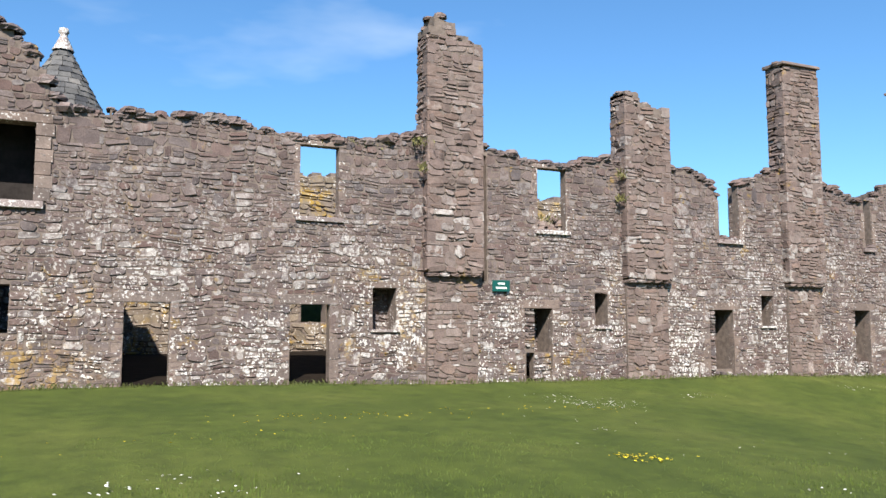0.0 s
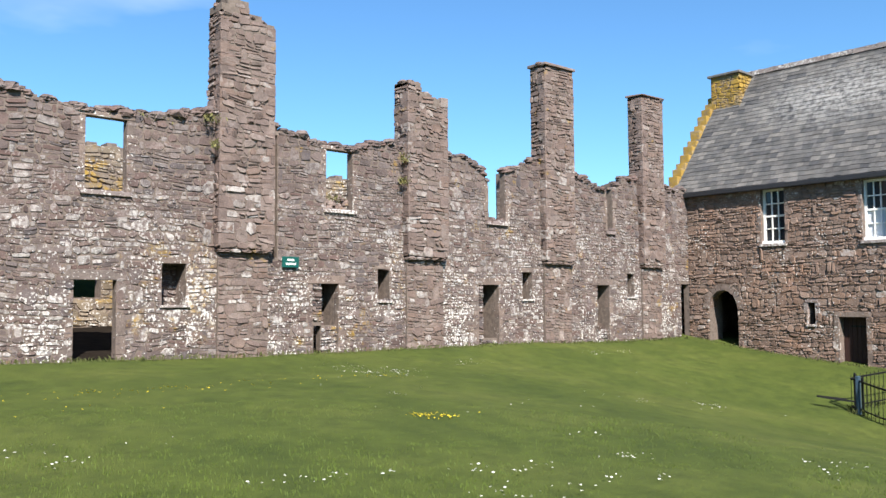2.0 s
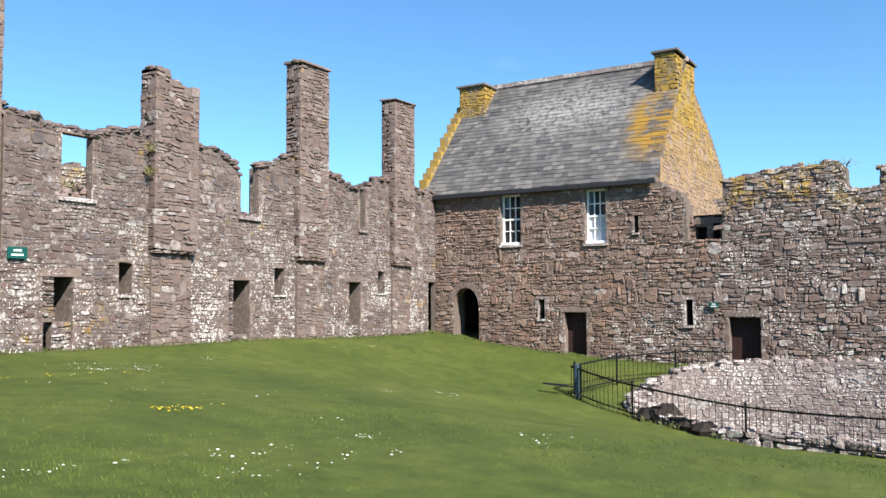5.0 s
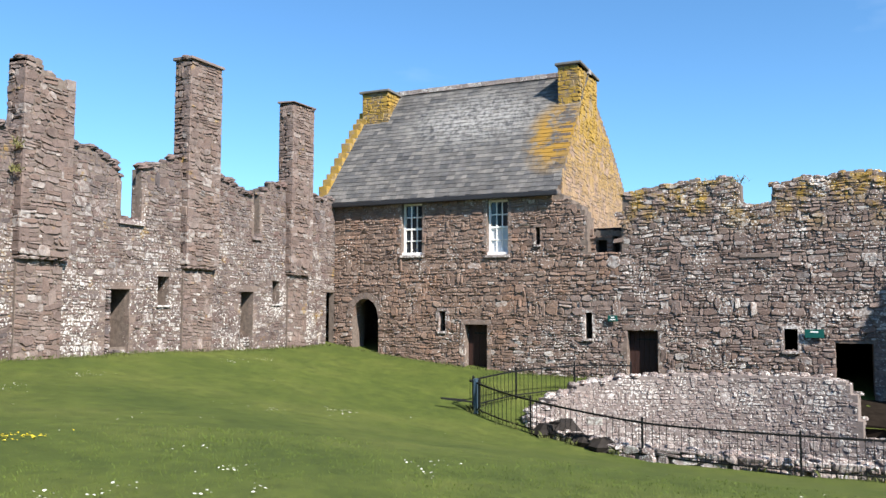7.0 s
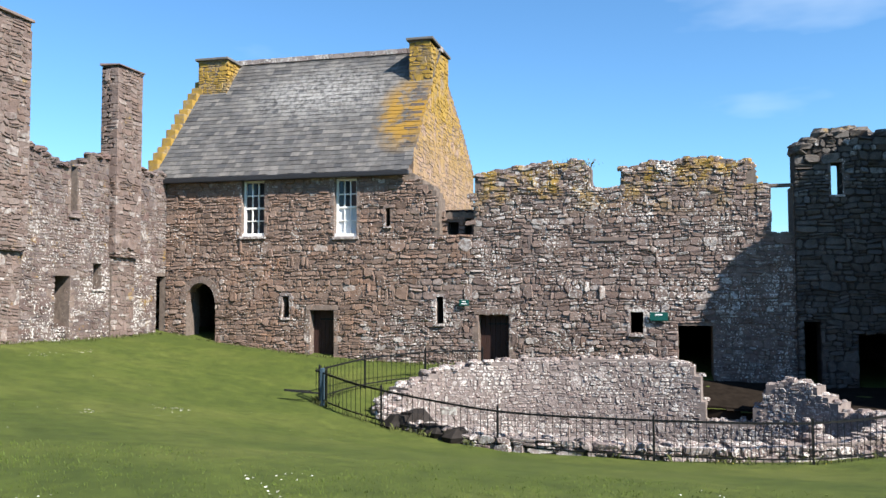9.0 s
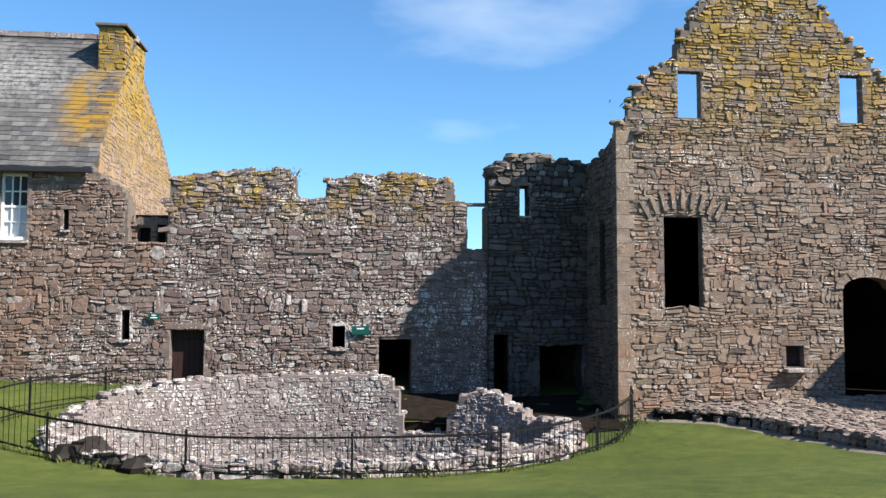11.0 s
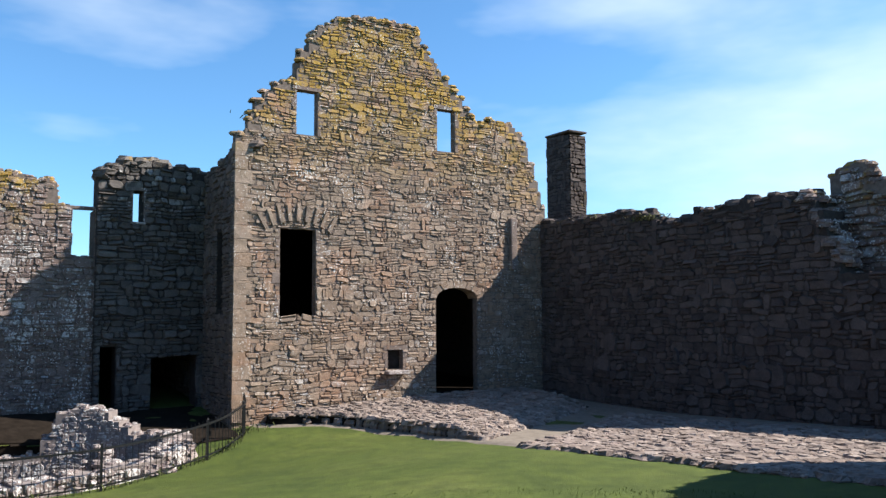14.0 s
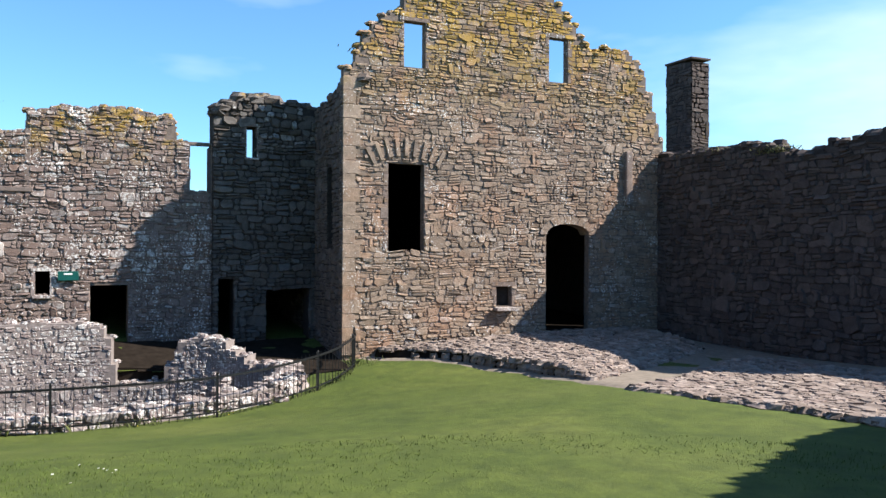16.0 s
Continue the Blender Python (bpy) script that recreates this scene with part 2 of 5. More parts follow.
M_GRASS, gn, gl, gb = material("mown_grass", 0.85)
n1, n2, n3 = noise_node(gn, gl, 0.35, 4, 0.55), noise_node(gn, gl, 2.6, 6, 0.7), noise_node(gn, gl, 55, 4, 0.7)
r1 = ramp(gn, [(0.3, (0.045, 0.065, 0.010)), (0.5, (0.060, 0.080, 0.013)), (0.72, (0.082, 0.097, 0.020))])
gl.new(n1.outputs["Fac"], r1.inputs["Fac"])
r2 = ramp(gn, [(0.3, (0.64, 0.68, 0.62)), (0.7, (1.28, 1.25, 1.2))])
gl.new(n2.outputs["Fac"], r2.inputs["Fac"])
r3 = ramp(gn, [(0.25, (0.5, 0.5, 0.5)), (0.75, (1.55, 1.55, 1.5))])
gl.new(n3.outputs["Fac"], r3.inputs["Fac"])
gl.new(mixed(gn, gl, 1.0, mixed(gn, gl, 1.0, r1.outputs["Color"], r2.outputs["Color"], "MULTIPLY"), r3.outputs["Color"], "MULTIPLY"), gb.inputs["Base Color"])
bumped(gn, gl, gb, [(n2, 0.4, 0.08), (n3, 0.6, 0.025)])
M_BLADE = plain_material("grass_blade", (0.080, 0.114, 0.021), 0.7, 0, 0.4, 2.5, 0.0)
M_GRIT = plain_material("grit_path", (0.184, 0.152, 0.120), 0.95, 0, 0.3, 7, 0.5)
M_COBBLE = stone_material("cobble_stone", [(0.2, 0.155, 0.13), (0.27, 0.214, 0.182), (0.15, 0.117, 0.1), (0.33, 0.27, 0.232), (0.225, 0.167, 0.142)], bump=0.4)


# ---- helpers of this scene ----
rng = random.Random(7)


def from_lists(name, verts, faces, mat, parent=None, label="", category="", group="", kind="", smooth=False):
    me = bpy.data.meshes.new(name)
    me.from_pydata(verts, [], faces)
    me.materials.append(mat)
    if smooth:
        me.polygons.foreach_set("use_smooth", [True] * len(me.polygons))
    ob = new(name, me)
    ob.parent = parent
    return tagged(ob, label, category, group, kind)


def box_into(verts, faces, lo, hi, jit=0.0):
    k = len(verts)
    for z in (lo[2], hi[2]):
        for x, y in ((lo[0], lo[1]), (hi[0], lo[1]), (hi[0], hi[1]), (lo[0], hi[1])):
            verts.append((x + rng.uniform(-jit, jit), y + rng.uniform(-jit, jit), z + rng.uniform(-jit, jit)))
    for f in ((3, 2, 1, 0), (4, 5, 6, 7), (0, 1, 5, 4), (1, 2, 6, 5), (2, 3, 7, 6), (3, 0, 4, 7)):
        faces.append(tuple(k + i for i in f))


def bevelled_box(name, lo, hi, mat, parent=None, bevel=0.02, jit=0.0, **tags):
    v, f = [], []
    box_into(v, f, lo, hi, jit)
    bm = bmesh.new()
    vs = [bm.verts.new(p) for p in v]
    for q in f:
        bm.faces.new([vs[i] for i in q])
    if bevel:
        bmesh.ops.bevel(bm, geom=bm.edges[:], offset=bevel, segments=2, affect="EDGES", profile=0.6)
    me = bpy.data.meshes.new(name)
    bm.to_mesh(me)
    bm.free()
    me.materials.append(mat)
    ob = new(name, me)
    ob.parent = parent
    return tagged(ob, **tags)


def rock_into(verts, faces, c, s, turn=0.0, squash=0.8, rough=0.22):
    """A lumpy block of 14 faces."""
    k = len(verts)
    ring = 7
    ct, st = math.cos(turn), math.sin(turn)
    for lev, (rad, zz) in enumerate(((0.86, -1.0), (1.0, -0.1), (0.7, 0.85))):
        for i in range(ring):
            a = 2 * math.pi * (i + 0.3 * lev) / ring
            q = 1 + rng.uniform(-rough, rough)
            sx = math.copysign(abs(math.cos(a)) ** squash, math.cos(a)) * s[0] * rad * q
            sy = math.copysign(abs(math.sin(a)) ** squash, math.sin(a)) * s[1] * rad * q
            verts.append((c[0] + sx * ct - sy * st, c[1] + sx * st + sy * ct, c[2] + s[2] * (zz + rng.uniform(-rough, rough) * 0.5)))
    for lev in (0, 1):
        for i in range(ring):
            a, b = k + lev * ring + i, k + lev * ring + (i + 1) % ring
            faces.append((a, b, b + ring, a + ring))
    faces.append(tuple(k + 2 * ring + i for i in range(ring)))


class Wall:
    """A wall of rubble: a mortar core with its openings, and stones laid in courses on the face that looks to the court."""

    def __init__(self, name, origin, along, face, u0, u1, base, profile, openings, thick, mat, label, ragged=0.07):
        self.o, self.u, self.n = Vector(origin), Vector(along), Vector(face)
        self.u0, self.u1, self.base, self.openings, self.thick, self.mat, self.name = u0, u1, base, openings, thick, mat, name
        self.pu, self.pz, self.ragged = [p[0] for p in profile], [p[1] for p in profile], ragged
        cuts = {u0, u1} | {e for a, b, _, _ in openings for e in (a, b)} | set(self.pu)
        n = int((u1 - u0) / 0.28)
        cuts |= {u0 + (u1 - u0) * k / n for k in range(1, n)}
        cuts = sorted(c for c in cuts if u0 <= c <= u1)
        self.cuts = [c for k, c in enumerate(cuts) if k == 0 or c - cuts[k - 1] > 0.012]
        self.cols = []
        for a, b in zip(self.cuts, self.cuts[1:]):
            m = (a + b) / 2
            top = self.top(m) + rng.uniform(-ragged, ragged)
            solid = [(base, top)]
            for oa, ob_, z0, z1 in openings:
                if oa < m < ob_:
                    rest = []
                    for p, q in solid:
                        if z1 <= p or z0 >= q:
                            rest.append((p, q))
                            continue
                        if p < z0 - 1e-4:
                            rest.append((p, z0))
                        if z1 < q - 1e-4:
                            rest.append((z1, q))
                    solid = rest
            self.cols.append(solid)
        v, f = [], []

        def quad(*pts):
            k = len(v)
            v.extend(self.at(*p) for p in pts)
            f.append((k, k + 1, k + 2, k + 3))

        t = -thick
        for i, solid in enumerate(self.cols):
            a, b = self.cuts[i], self.cuts[i + 1]
            for p, q in solid:
                quad((a, p, 0), (b, p, 0), (b, q, 0), (a, q, 0))
                quad((b, p, t), (a, p, t), (a, q, t), (b, q, t))
                quad((a, q, 0), (b, q, 0), (b, q, t), (a, q, t))
                quad((b, p, 0), (a, p, 0), (a, p, t), (b, p, t))
            for other, edge in ((self.cols[i - 1] if i else [], a), (self.cols[i + 1] if i + 1 < len(self.cols) else [], b)):
                for p, q in solid:
                    rest = [(p, q)]
                    for op, oq in other:
                        rest = [s for r0, r1 in rest for s in ((r0, min(r1, op)), (max(r0, oq), r1)) if s[1] - s[0] > 1e-4]
                    for r0, r1 in rest:
                        quad((edge, r0, 0), (edge, r0, t), (edge, r1, t), (edge, r1, 0))
        self.ob = from_lists(name, v, f, M_SHADE_MORTAR if mat in (M_SOUTH, M_TOWER, M_SIDE_SHADE) else M_LIME if mat is M_PALE else M_MORTAR, label=label, category="wall", kind="structure")
        bm = bmesh.new()
        bm.from_mesh(self.ob.data)
        bmesh.ops.remove_doubles(bm, verts=bm.verts[:], dist=0.002)
        bm.to_mesh(self.ob.data)
        bm.free()

    def at(self, u, z, d):
        p = self.o + self.u * u + self.n * d
        return (p.x, p.y, z)

    def top(self, u):
        return float(np.interp(u, self.pu, self.pz))

    def stones(self, near, rows=(0.11, 0.24), longs=(0.16, 0.62), proud=(0.015, 0.06), limit=260, alt=None):
        """near: the stretch of u whose stones are objects of their own, up to the limit; the rest are one mesh."""
        v, f, v2, f2, singles = [], [], [], [], 0
        z, row = self.base, 0
        highest = max(self.pz)
        while z < highest:
            h = rng.uniform(*rows) * (1.35 if rng.random() < 0.15 else 1)
            zt = z + h
            u = self.u0
            while u < self.u1 - 0.05:
                step = longs[0] + (longs[1] - longs[0]) * rng.random() ** 1.4 * (h / 0.16) ** 0.5
                a, b = u, min(u + step, self.u1)
                u = b
                if self.u1 - b < 0.1:
                    b = u = self.u1
                for oa, ob_, z0, z1 in self.openings:
                    if z1 > z + 0.03 and z0 < zt - 0.03 and oa < b and ob_ > a:
                        if oa - a > 0.06:
                            b = oa
                            u = ob_ if ob_ > b else b
                        else:
                            a, b = ob_, max(u, ob_)
                            u = max(u, ob_)
                if b - a < 0.06 or b - a > 1.3:
                    continue
                lim = min(self.top(a), self.top(b), self.top((a + b) / 2))
                if zt > lim + 0.06:
                    continue
                parts = [(z, zt)]
                if rng.random() < 0.1 and zt + h * 0.7 < lim and not any(oa < b and ob_ > a and z0 < zt + h for oa, ob_, z0, z1 in self.openings):
                    parts = [(z - 0.25 * h, zt + h * rng.uniform(0.3, 0.8))]
                elif h > 0.12 and rng.random() < 0.33:
                    s = z + h * rng.uniform(0.35, 0.65)
                    parts = [(z, s), (s, zt)]
                for p, q in parts:
                    d = rng.uniform(*proud) * (1.25 if q - p > h * 1.1 else 1)
                    single = near[0] < (a + b) / 2 < near[1] and near[2] < p < near[3] and singles < limit
                    other = alt and alt[0]((a + b) / 2 + rng.gauss(0, 0.25), p + rng.gauss(0, 0.2))
                    tv, tf = ([], []) if single else (v2, f2) if other else (v, f)
                    self.stone_into(tv, tf, a, b, p, q, d, row)
                    if single:
                        singles += 1
                        from_lists("stone", tv, tf, alt[1] if other else self.mat, self.ob)
            z, row = zt, row + 1
        rest = from_lists("stone_facing", v, f, self.mat, self.ob, kind="stuff")
        if v2:
            from_lists("stone_facing", v2, f2, alt[1], self.ob, kind="stuff")
        return rest

    def wave(self, u, z):
        return 0.07 * noise.noise(Vector((u * 0.9, z * 1.3, len(self.name)))) + 0.045 * noise.noise(Vector((u * 2.6, z * 2.6, 5.0)))

    def stone_into(self, v, f, a, b, p, q, d, row):
        """A roughly squared block with clipped corners, narrow joints and an uneven, slightly tilted face."""
        joint, bed = rng.uniform(-0.009, 0.005), rng.uniform(-0.004, 0.007)
        w, h = b - a - 2 * joint, q - p - 2 * bed
        mu, mz, small = (a + b) / 2, (p + q) / 2, min(w, h)
        tilt, tu, tz = rng.gauss(0, 0.075), rng.uniform(-0.3, 0.3) * d, rng.uniform(-0.4, 0.3) * d
        edge = []
        for su, sz, first in ((-1, -1, 1), (1, -1, 0), (1, 1, 1), (-1, 1, 0)):
            cu, cz = rng.uniform(0.05, 0.5) * small * 1.2, rng.uniform(0.05, 0.46) * small
            pair = [(su * w / 2, sz * (h / 2 - cz)), (su * (w / 2 - cu), sz * h / 2)]
            for uu, zz in pair if first else pair[::-1]:
                uu, zz = uu + rng.uniform(-0.1, 0.1) * small, zz + rng.uniform(-0.1, 0.1) * small
                edge.append((uu, zz + tilt * uu))
        k, n = len(v), 8
        r = rng.uniform(0.004, 0.014) + 0.22 * d
        iu, iz = max(0.6, 1 - 3 * r / w), max(0.55, 1 - 2.2 * r / h)
        for top in (0, 1):
            for uu, zz in edge:
                ru, rz = mu + uu * (iu if top else 1), mz + zz * (iz if top else 1)
                dd = max(0.003, d + tu * uu / w * 2 + tz * zz / h * 2 + rng.uniform(-0.15, 0.15) * d) if top else -0.02
                v.append(self.at(ru, rz + self.wave(ru, rz), dd))
        for i in range(n):
            j = (i + 1) % n
            f.append((k + i, k + j, k + n + j, k + n + i))
        f.append(tuple(k + n + i for i in range(n)))

    def coping(self, name="coping_rubble", size=(0.1, 0.26), mat=None, keep=lambda u: True):
        v, f = [], []
        for i, solid in enumerate(self.cols):
            if not solid or not keep(self.cuts[i]):
                continue
            a, b, t = self.cuts[i], self.cuts[i + 1], solid[-1][1]
            for _ in range(3 if b - a > 0.15 else 1):
                s = rng.uniform(*size)
                p = self.at(rng.uniform(a, b), t + s * 0.2, -rng.uniform(0.06, self.thick - 0.06))
                rock_into(v, f, p, (s, s * rng.uniform(0.7, 1.1), s * rng.uniform(0.3, 0.5)), rng.uniform(0, 3))
        return from_lists(name, v, f, mat or self.mat, self.ob, kind="stuff")

    def surround(self, opening, jamb=0.18, lintel=0.16, sill=0.0, proud=0.035, deep=0.35, mat=None, courses=5, name="dressed_block"):
        """Dressed jamb blocks, a lintel and a sill round an opening."""
        a, b, z0, z1 = opening
        m = mat or M_DRESSED
        for side, (p, q) in (("l", (a - jamb, a)), ("r", (b, b + jamb))):
            n = max(1, courses)
            for k in range(n):
                lo, hi = z0 + (z1 - z0) * k / n, z0 + (z1 - z0) * (k + 1) / n
                e = rng.uniform(-0.02, 0.1) if k % 2 else rng.uniform(-0.05, 0.02)
                pp, qq = (p - e, q) if side == "l" else (p, q + e)
                self.block(name, pp, qq, lo + 0.004, hi - 0.004, proud + rng.uniform(-0.006, 0.006), deep, m)
        if lintel:
            self.block("lintel", a - jamb, b + jamb, z1, z1 + lintel, proud + 0.01, deep, m)
        if sill:
            self.block("sill", a - jamb * 0.6, b + jamb * 0.6, z0 - sill, z0, proud + 0.06, deep, M_PALE)

    def block(self, name, a, b, p, q, proud, deep, mat, parent=None, bevel=0.012, **tags):
        x, y = self.at(a, p, proud), self.at(b, q, -deep)
        lo, hi = [min(s, t) for s, t in zip(x, y)], [max(s, t) for s, t in zip(x, y)]
        return bevelled_box(name, lo, hi, mat, parent or self.ob, bevel, 0.005, **tags)


# ---- ground ----
GROUND = [(-4, -1, 0.0), (-5, 16, 0.66), (4, 16, 0.52), (13, 16, 0.47), (20, 16, 0.34), (22.5, 13.8, -0.02), (22.5, 9.5, -0.45), (22.5, 3.5, -0.64), (22.5, -3, -0.95), (19.2, -8.6, -1.42), (19.2, -15, -1.12), (17, 7.5, -1.32), (15.4, 5.2, -1.6), (14.5, 2.2, -1.86), (14.3, -1.1, -1.88), (14.5, -4.3, -1.86), (16.2, -7, -1.72), (9, -9, -0.85), (13, -19, -1.2), (4, -19, -0.8), (-13, -1, 0.1), (-13, 16, 0.6), (-13, -20, 0.0), (3, -7.5, -0.5), (5, 6, -0.12), (10, 0, -1.15)]
gp = np.array(GROUND, float)


def _tps(d):
    return d * d * np.log(d + 1e-9)


_dist = np.linalg.norm(gp[:, None, :2] - gp[None, :, :2], axis=2)
_m = np.block([[_tps(_dist) + np.eye(len(gp)) * 0.5, np.c_[np.ones(len(gp)), gp[:, :2]]], [np.c_[np.ones(len(gp)), gp[:, :2]].T, np.zeros((3, 3))]])
_w = np.linalg.solve(_m, np.r_[gp[:, 2], 0, 0, 0])


def ground_z(x, y):
    cx, cy = min(max(x, -16.0), 30.0), min(max(y, -24.0), 24.0)
    d = np.hypot(gp[:, 0] - cx, gp[:, 1] - cy)
    return float(_tps(d) @ _w[:-3] + _w[-3] + _w[-2] * cx + _w[-1] * cy) - 0.004 * math.hypot(x - cx, y - cy)


def rim(a):
    """The middle line of the cistern's wall at the angle a (0: towards +x, anticlockwise)."""
    return 17.3 + 2.45 * math.cos(a), -0.4 + 6.1 * math.sin(a)


def in_pit(x, y):
    return ((x - 17.3) / 2.5) ** 2 + ((y + 0.4) / 6.15) ** 2 < 1


xs = [-600, -300, -150, -80, -50, -35, -25] + [-18 + 0.5 * k for k in range(62)] + [13 + 0.2 * k for k in range(45)] + [22 + 0.5 * k for k in range(11)] + [30, 40, 60, 100, 180, 320, 600]
ys = [-600, -300, -150, -80, -50, -35, -28] + [-24 + 0.5 * k for k in range(32)] + [-8 + 0.2 * k for k in range(80)] + [8 + 0.5 * k for k in range(33)] + [28, 36, 50, 80, 150, 300, 600]
gv, gf = [], []
for y in ys:
    for x in xs:
        z = ground_z(x, y) + (0.02 * noise.noise(Vector((x * 0.8, y * 0.8, 0))) + 0.04 * noise.noise(Vector((x * 0.25, y * 0.25, 3))) if abs(x) < 40 and abs(y) < 40 else 0)
        gv.append((x, y, z))
for j in range(len(ys) - 1):
    for i in range(len(xs) - 1):
        k = j * len(xs) + i
        if not in_pit((xs[i] + xs[i + 1]) / 2, (ys[j] + ys[j + 1]) / 2):
            gf.append((k, k + 1, k + len(xs) + 1, k + len(xs)))
ground = from_lists("ground", gv, gf, M_GRASS, label="mown green lawn sloping down to a stone cistern", category="lawn", kind="structure", smooth=True)

# ---- west range: the long wall with the lodgings' doors ----
DOORS = [(-3.52, -2.68, 0.3, 2.24), (-0.32, 0.53, 0.3, 2.23), (5.3, 6.07, 0.3, 2.19), (11.0, 11.84, 0.3, 2.2), (16.5, 17.26, 0.3, 2.22), (21.72, 22.28, 0.2, 2.29)]
SLITS = [(-6.2, -5.45, 1.65, 2.53), (1.49, 2.04, 1.7, 2.6), (7.31, 7.71, 1.76, 2.59), (12.88, 13.33, 1.77, 2.6), (18.3, 18.72, 1.82, 2.63)]
UPPER = [(-6.3, -5.14, 4.06, 5.52), (-0.15, 0.7, 4.07, 5.6), (5.69, 6.5, 4.07, 5.58), (11.42, 12.16, 4.1, 7), (17.2, 17.52, 4.09, 7)]
west_top = [(-16, 7.6), (-6.2, 7.5), (-5.8, 7.3), (-5.3, 6.9), (-4.95, 6.3), (-4.8, 5.75), (-3.85, 5.85), (-1.8, 5.94), (-0.4, 5.72), (0.75, 5.75), (1.95, 5.94), (2.55, 6.1), (4.3, 5.9), (5.2, 5.74), (6.7, 5.68), (7.7, 5.95), (9.9, 5.9), (10.7, 5.86), (11.2, 5.6), (11.42, 5.3), (12.16, 5.55), (12.6, 5.77), (13.5, 6.1), (15.3, 5.95), (16.7, 5.55), (17.2, 5.3), (17.52, 5.5), (18.2, 6.0), (20.4, 6.0), (21.2, 5.85), (22.3, 5.9)]
SLOT = (4.17, 4.31, 2.8, 5.75)
west = Wall("wall_west", (0, 15.74, 0), (1, 0, 0), (0, -1, 0), -16, 22.3, -0.4, west_top, DOORS + SLITS + UPPER + [SLOT], 0.22, M_WEST, "long ruined rubble sandstone wall with doorways, chimneys and lichen")
# the inner leaf, splayed wider than the openings of the face where they are open
wide = [(a - 0.18, b + 0.35, z0 - (0.1 if z0 < 1 else 0.0), z1 + 0.12) for a, b, z0, z1 in DOORS[:2] + UPPER]
inner_leaf = Wall("wall_west_inner", (0, 15.963, 0), (1, 0, 0), (0, -1, 0), -15.9, 22.28, -0.4, [(u, z - 0.08) for u, z in west_top], wide + DOORS[2:] + SLITS + [SLOT], 0.5, M_WEST, "inner leaf of the ruined west wall with splayed openings")
# ---- north range: the roofed house and the wall beyond it ----
NORTH_OPEN = [(13.76, 14.9, -0.5, 2.05), (9.3, 10.16, -0.9, 1.1), (3.3, 4.29, -1.1, 0.98), (10.94, 11.18, 0.84, 1.58), (5.47, 5.7, 0.67, 1.55), (-0.9, -0.52, 0.4, 1.08), (7.3, 7.46, 3.91, 4.53), (11.9, 12.76, 3.67, 5.63), (8.49, 9.29, 3.6, 5.6), (-2.95, -1.94, -1.4, 0.67), (-5.3, -4.66, 3.44, 7)]
north_top = [(-5.5, 4.9), (-4.7, 4.9), (-4.6, 4.9), (-4.3, 5.0), (-4.25, 5.5), (-4.05, 5.65), (-2.8, 5.8), (-1.2, 5.8), (-0.28, 5.52), (-0.26, 5.0), (0.62, 5.02), (0.64, 5.6), (0.85, 5.82), (2.6, 5.83), (4.4, 5.56), (4.44, 3.6), (5.6, 3.6), (5.62, 4.75), (5.8, 5.15), (6.15, 5.4), (6.5, 5.6), (6.7, 5.86), (15.74, 5.9)]
north = Wall("wall_north", (22.3, 0, 0), (0, 1, 0), (-1, 0, 0), -5.4, 15.74, -1.5, north_top, NORTH_OPEN, 0.9, M_NORTH, "brown rubble wall with small doors below the slate-roofed house")
# ---- the tall gable ----
GABLE_OPEN = [(-11.0, -9.87, 1.66, 4.27), (-11.03, -10.35, 7.14, 8.5), (-16.03, -15.33, 7.14, 8.56), (-14.0, -13.46, 0.0, 0.61), (-16.88, -15.25, -1.3, 2.6)]
gable_top = [(-20.05, 4.9), (-19.9, 5.2), (-19.6, 6.2), (-19.1, 7.7), (-18.45, 8.35), (-18.04, 8.45), (-17.6, 8.45), (-17.13, 8.2), (-16.7, 8.4), (-16.05, 9.25), (-15.0, 10.3), (-14.6, 11.05), (-13.76, 11.15), (-12.8, 11.12), (-11.6, 10.85), (-10.9, 10.3), (-10.45, 9.4), (-10.35, 8.9), (-9.55, 8.4), (-8.95, 7.6), (-8.85, 7.1), (-8.5, 6.75)]
gable = Wall("wall_gable", (19.21, 0, 0), (0, 1, 0), (-1, 0, 0), -20.0, -8.5, -1.6, gable_top, GABLE_OPEN, 0.25, M_GABLE, "tall ruined gable of brown rubble with yellow lichen")
gable_inner = Wall("wall_gable_inner", (19.463, 0, 0), (0, 1, 0), (-1, 0, 0), -19.95, -9.4, -1.6, [(u, z - 0.1) for u, z in gable_top], [(a - 0.4, b + 0.4, z0 - 0.05, z1 + 0.1) for a, b, z0, z1 in GABLE_OPEN if z1 > 1], 0.37, M_GABLE, "inner leaf of the ruined gable with splayed openings")
gable_side = Wall("wall_gable_side", (0, -8.5, 0), (1, 0, 0), (0, 1, 0), 19.215, 30, -1.6, [(19.2, 6.7), (20.2, 6.3), (21.3, 6.15), (30, 6.0)], [(20.2, 20.8, 1.9, 4.2)], 0.85, M_SIDE_SHADE, "rubble side wall of the ruined gable, shade put into darker stone")
# ---- round tower stump between ----
TOWER_OPEN = [(-6.63, -6.32, 4.54, 5.49), (-5.95, -5.5, -1.5, 0.82), (-8.3, -6.95, -1.5, 0.54)]
tower = Wall("wall_tower", (22.1, 0, 0), (0, 1, 0), (-1, 0, 0), -8.5, -5.32, -1.6, [(-8.5, 6.1), (-7.8, 6.26), (-6.9, 6.42), (-6.0, 6.32), (-5.32, 5.8)], TOWER_OPEN, 0.7, M_TOWER, "rubble stair tower stump with broken top, darkened in colour for shade")
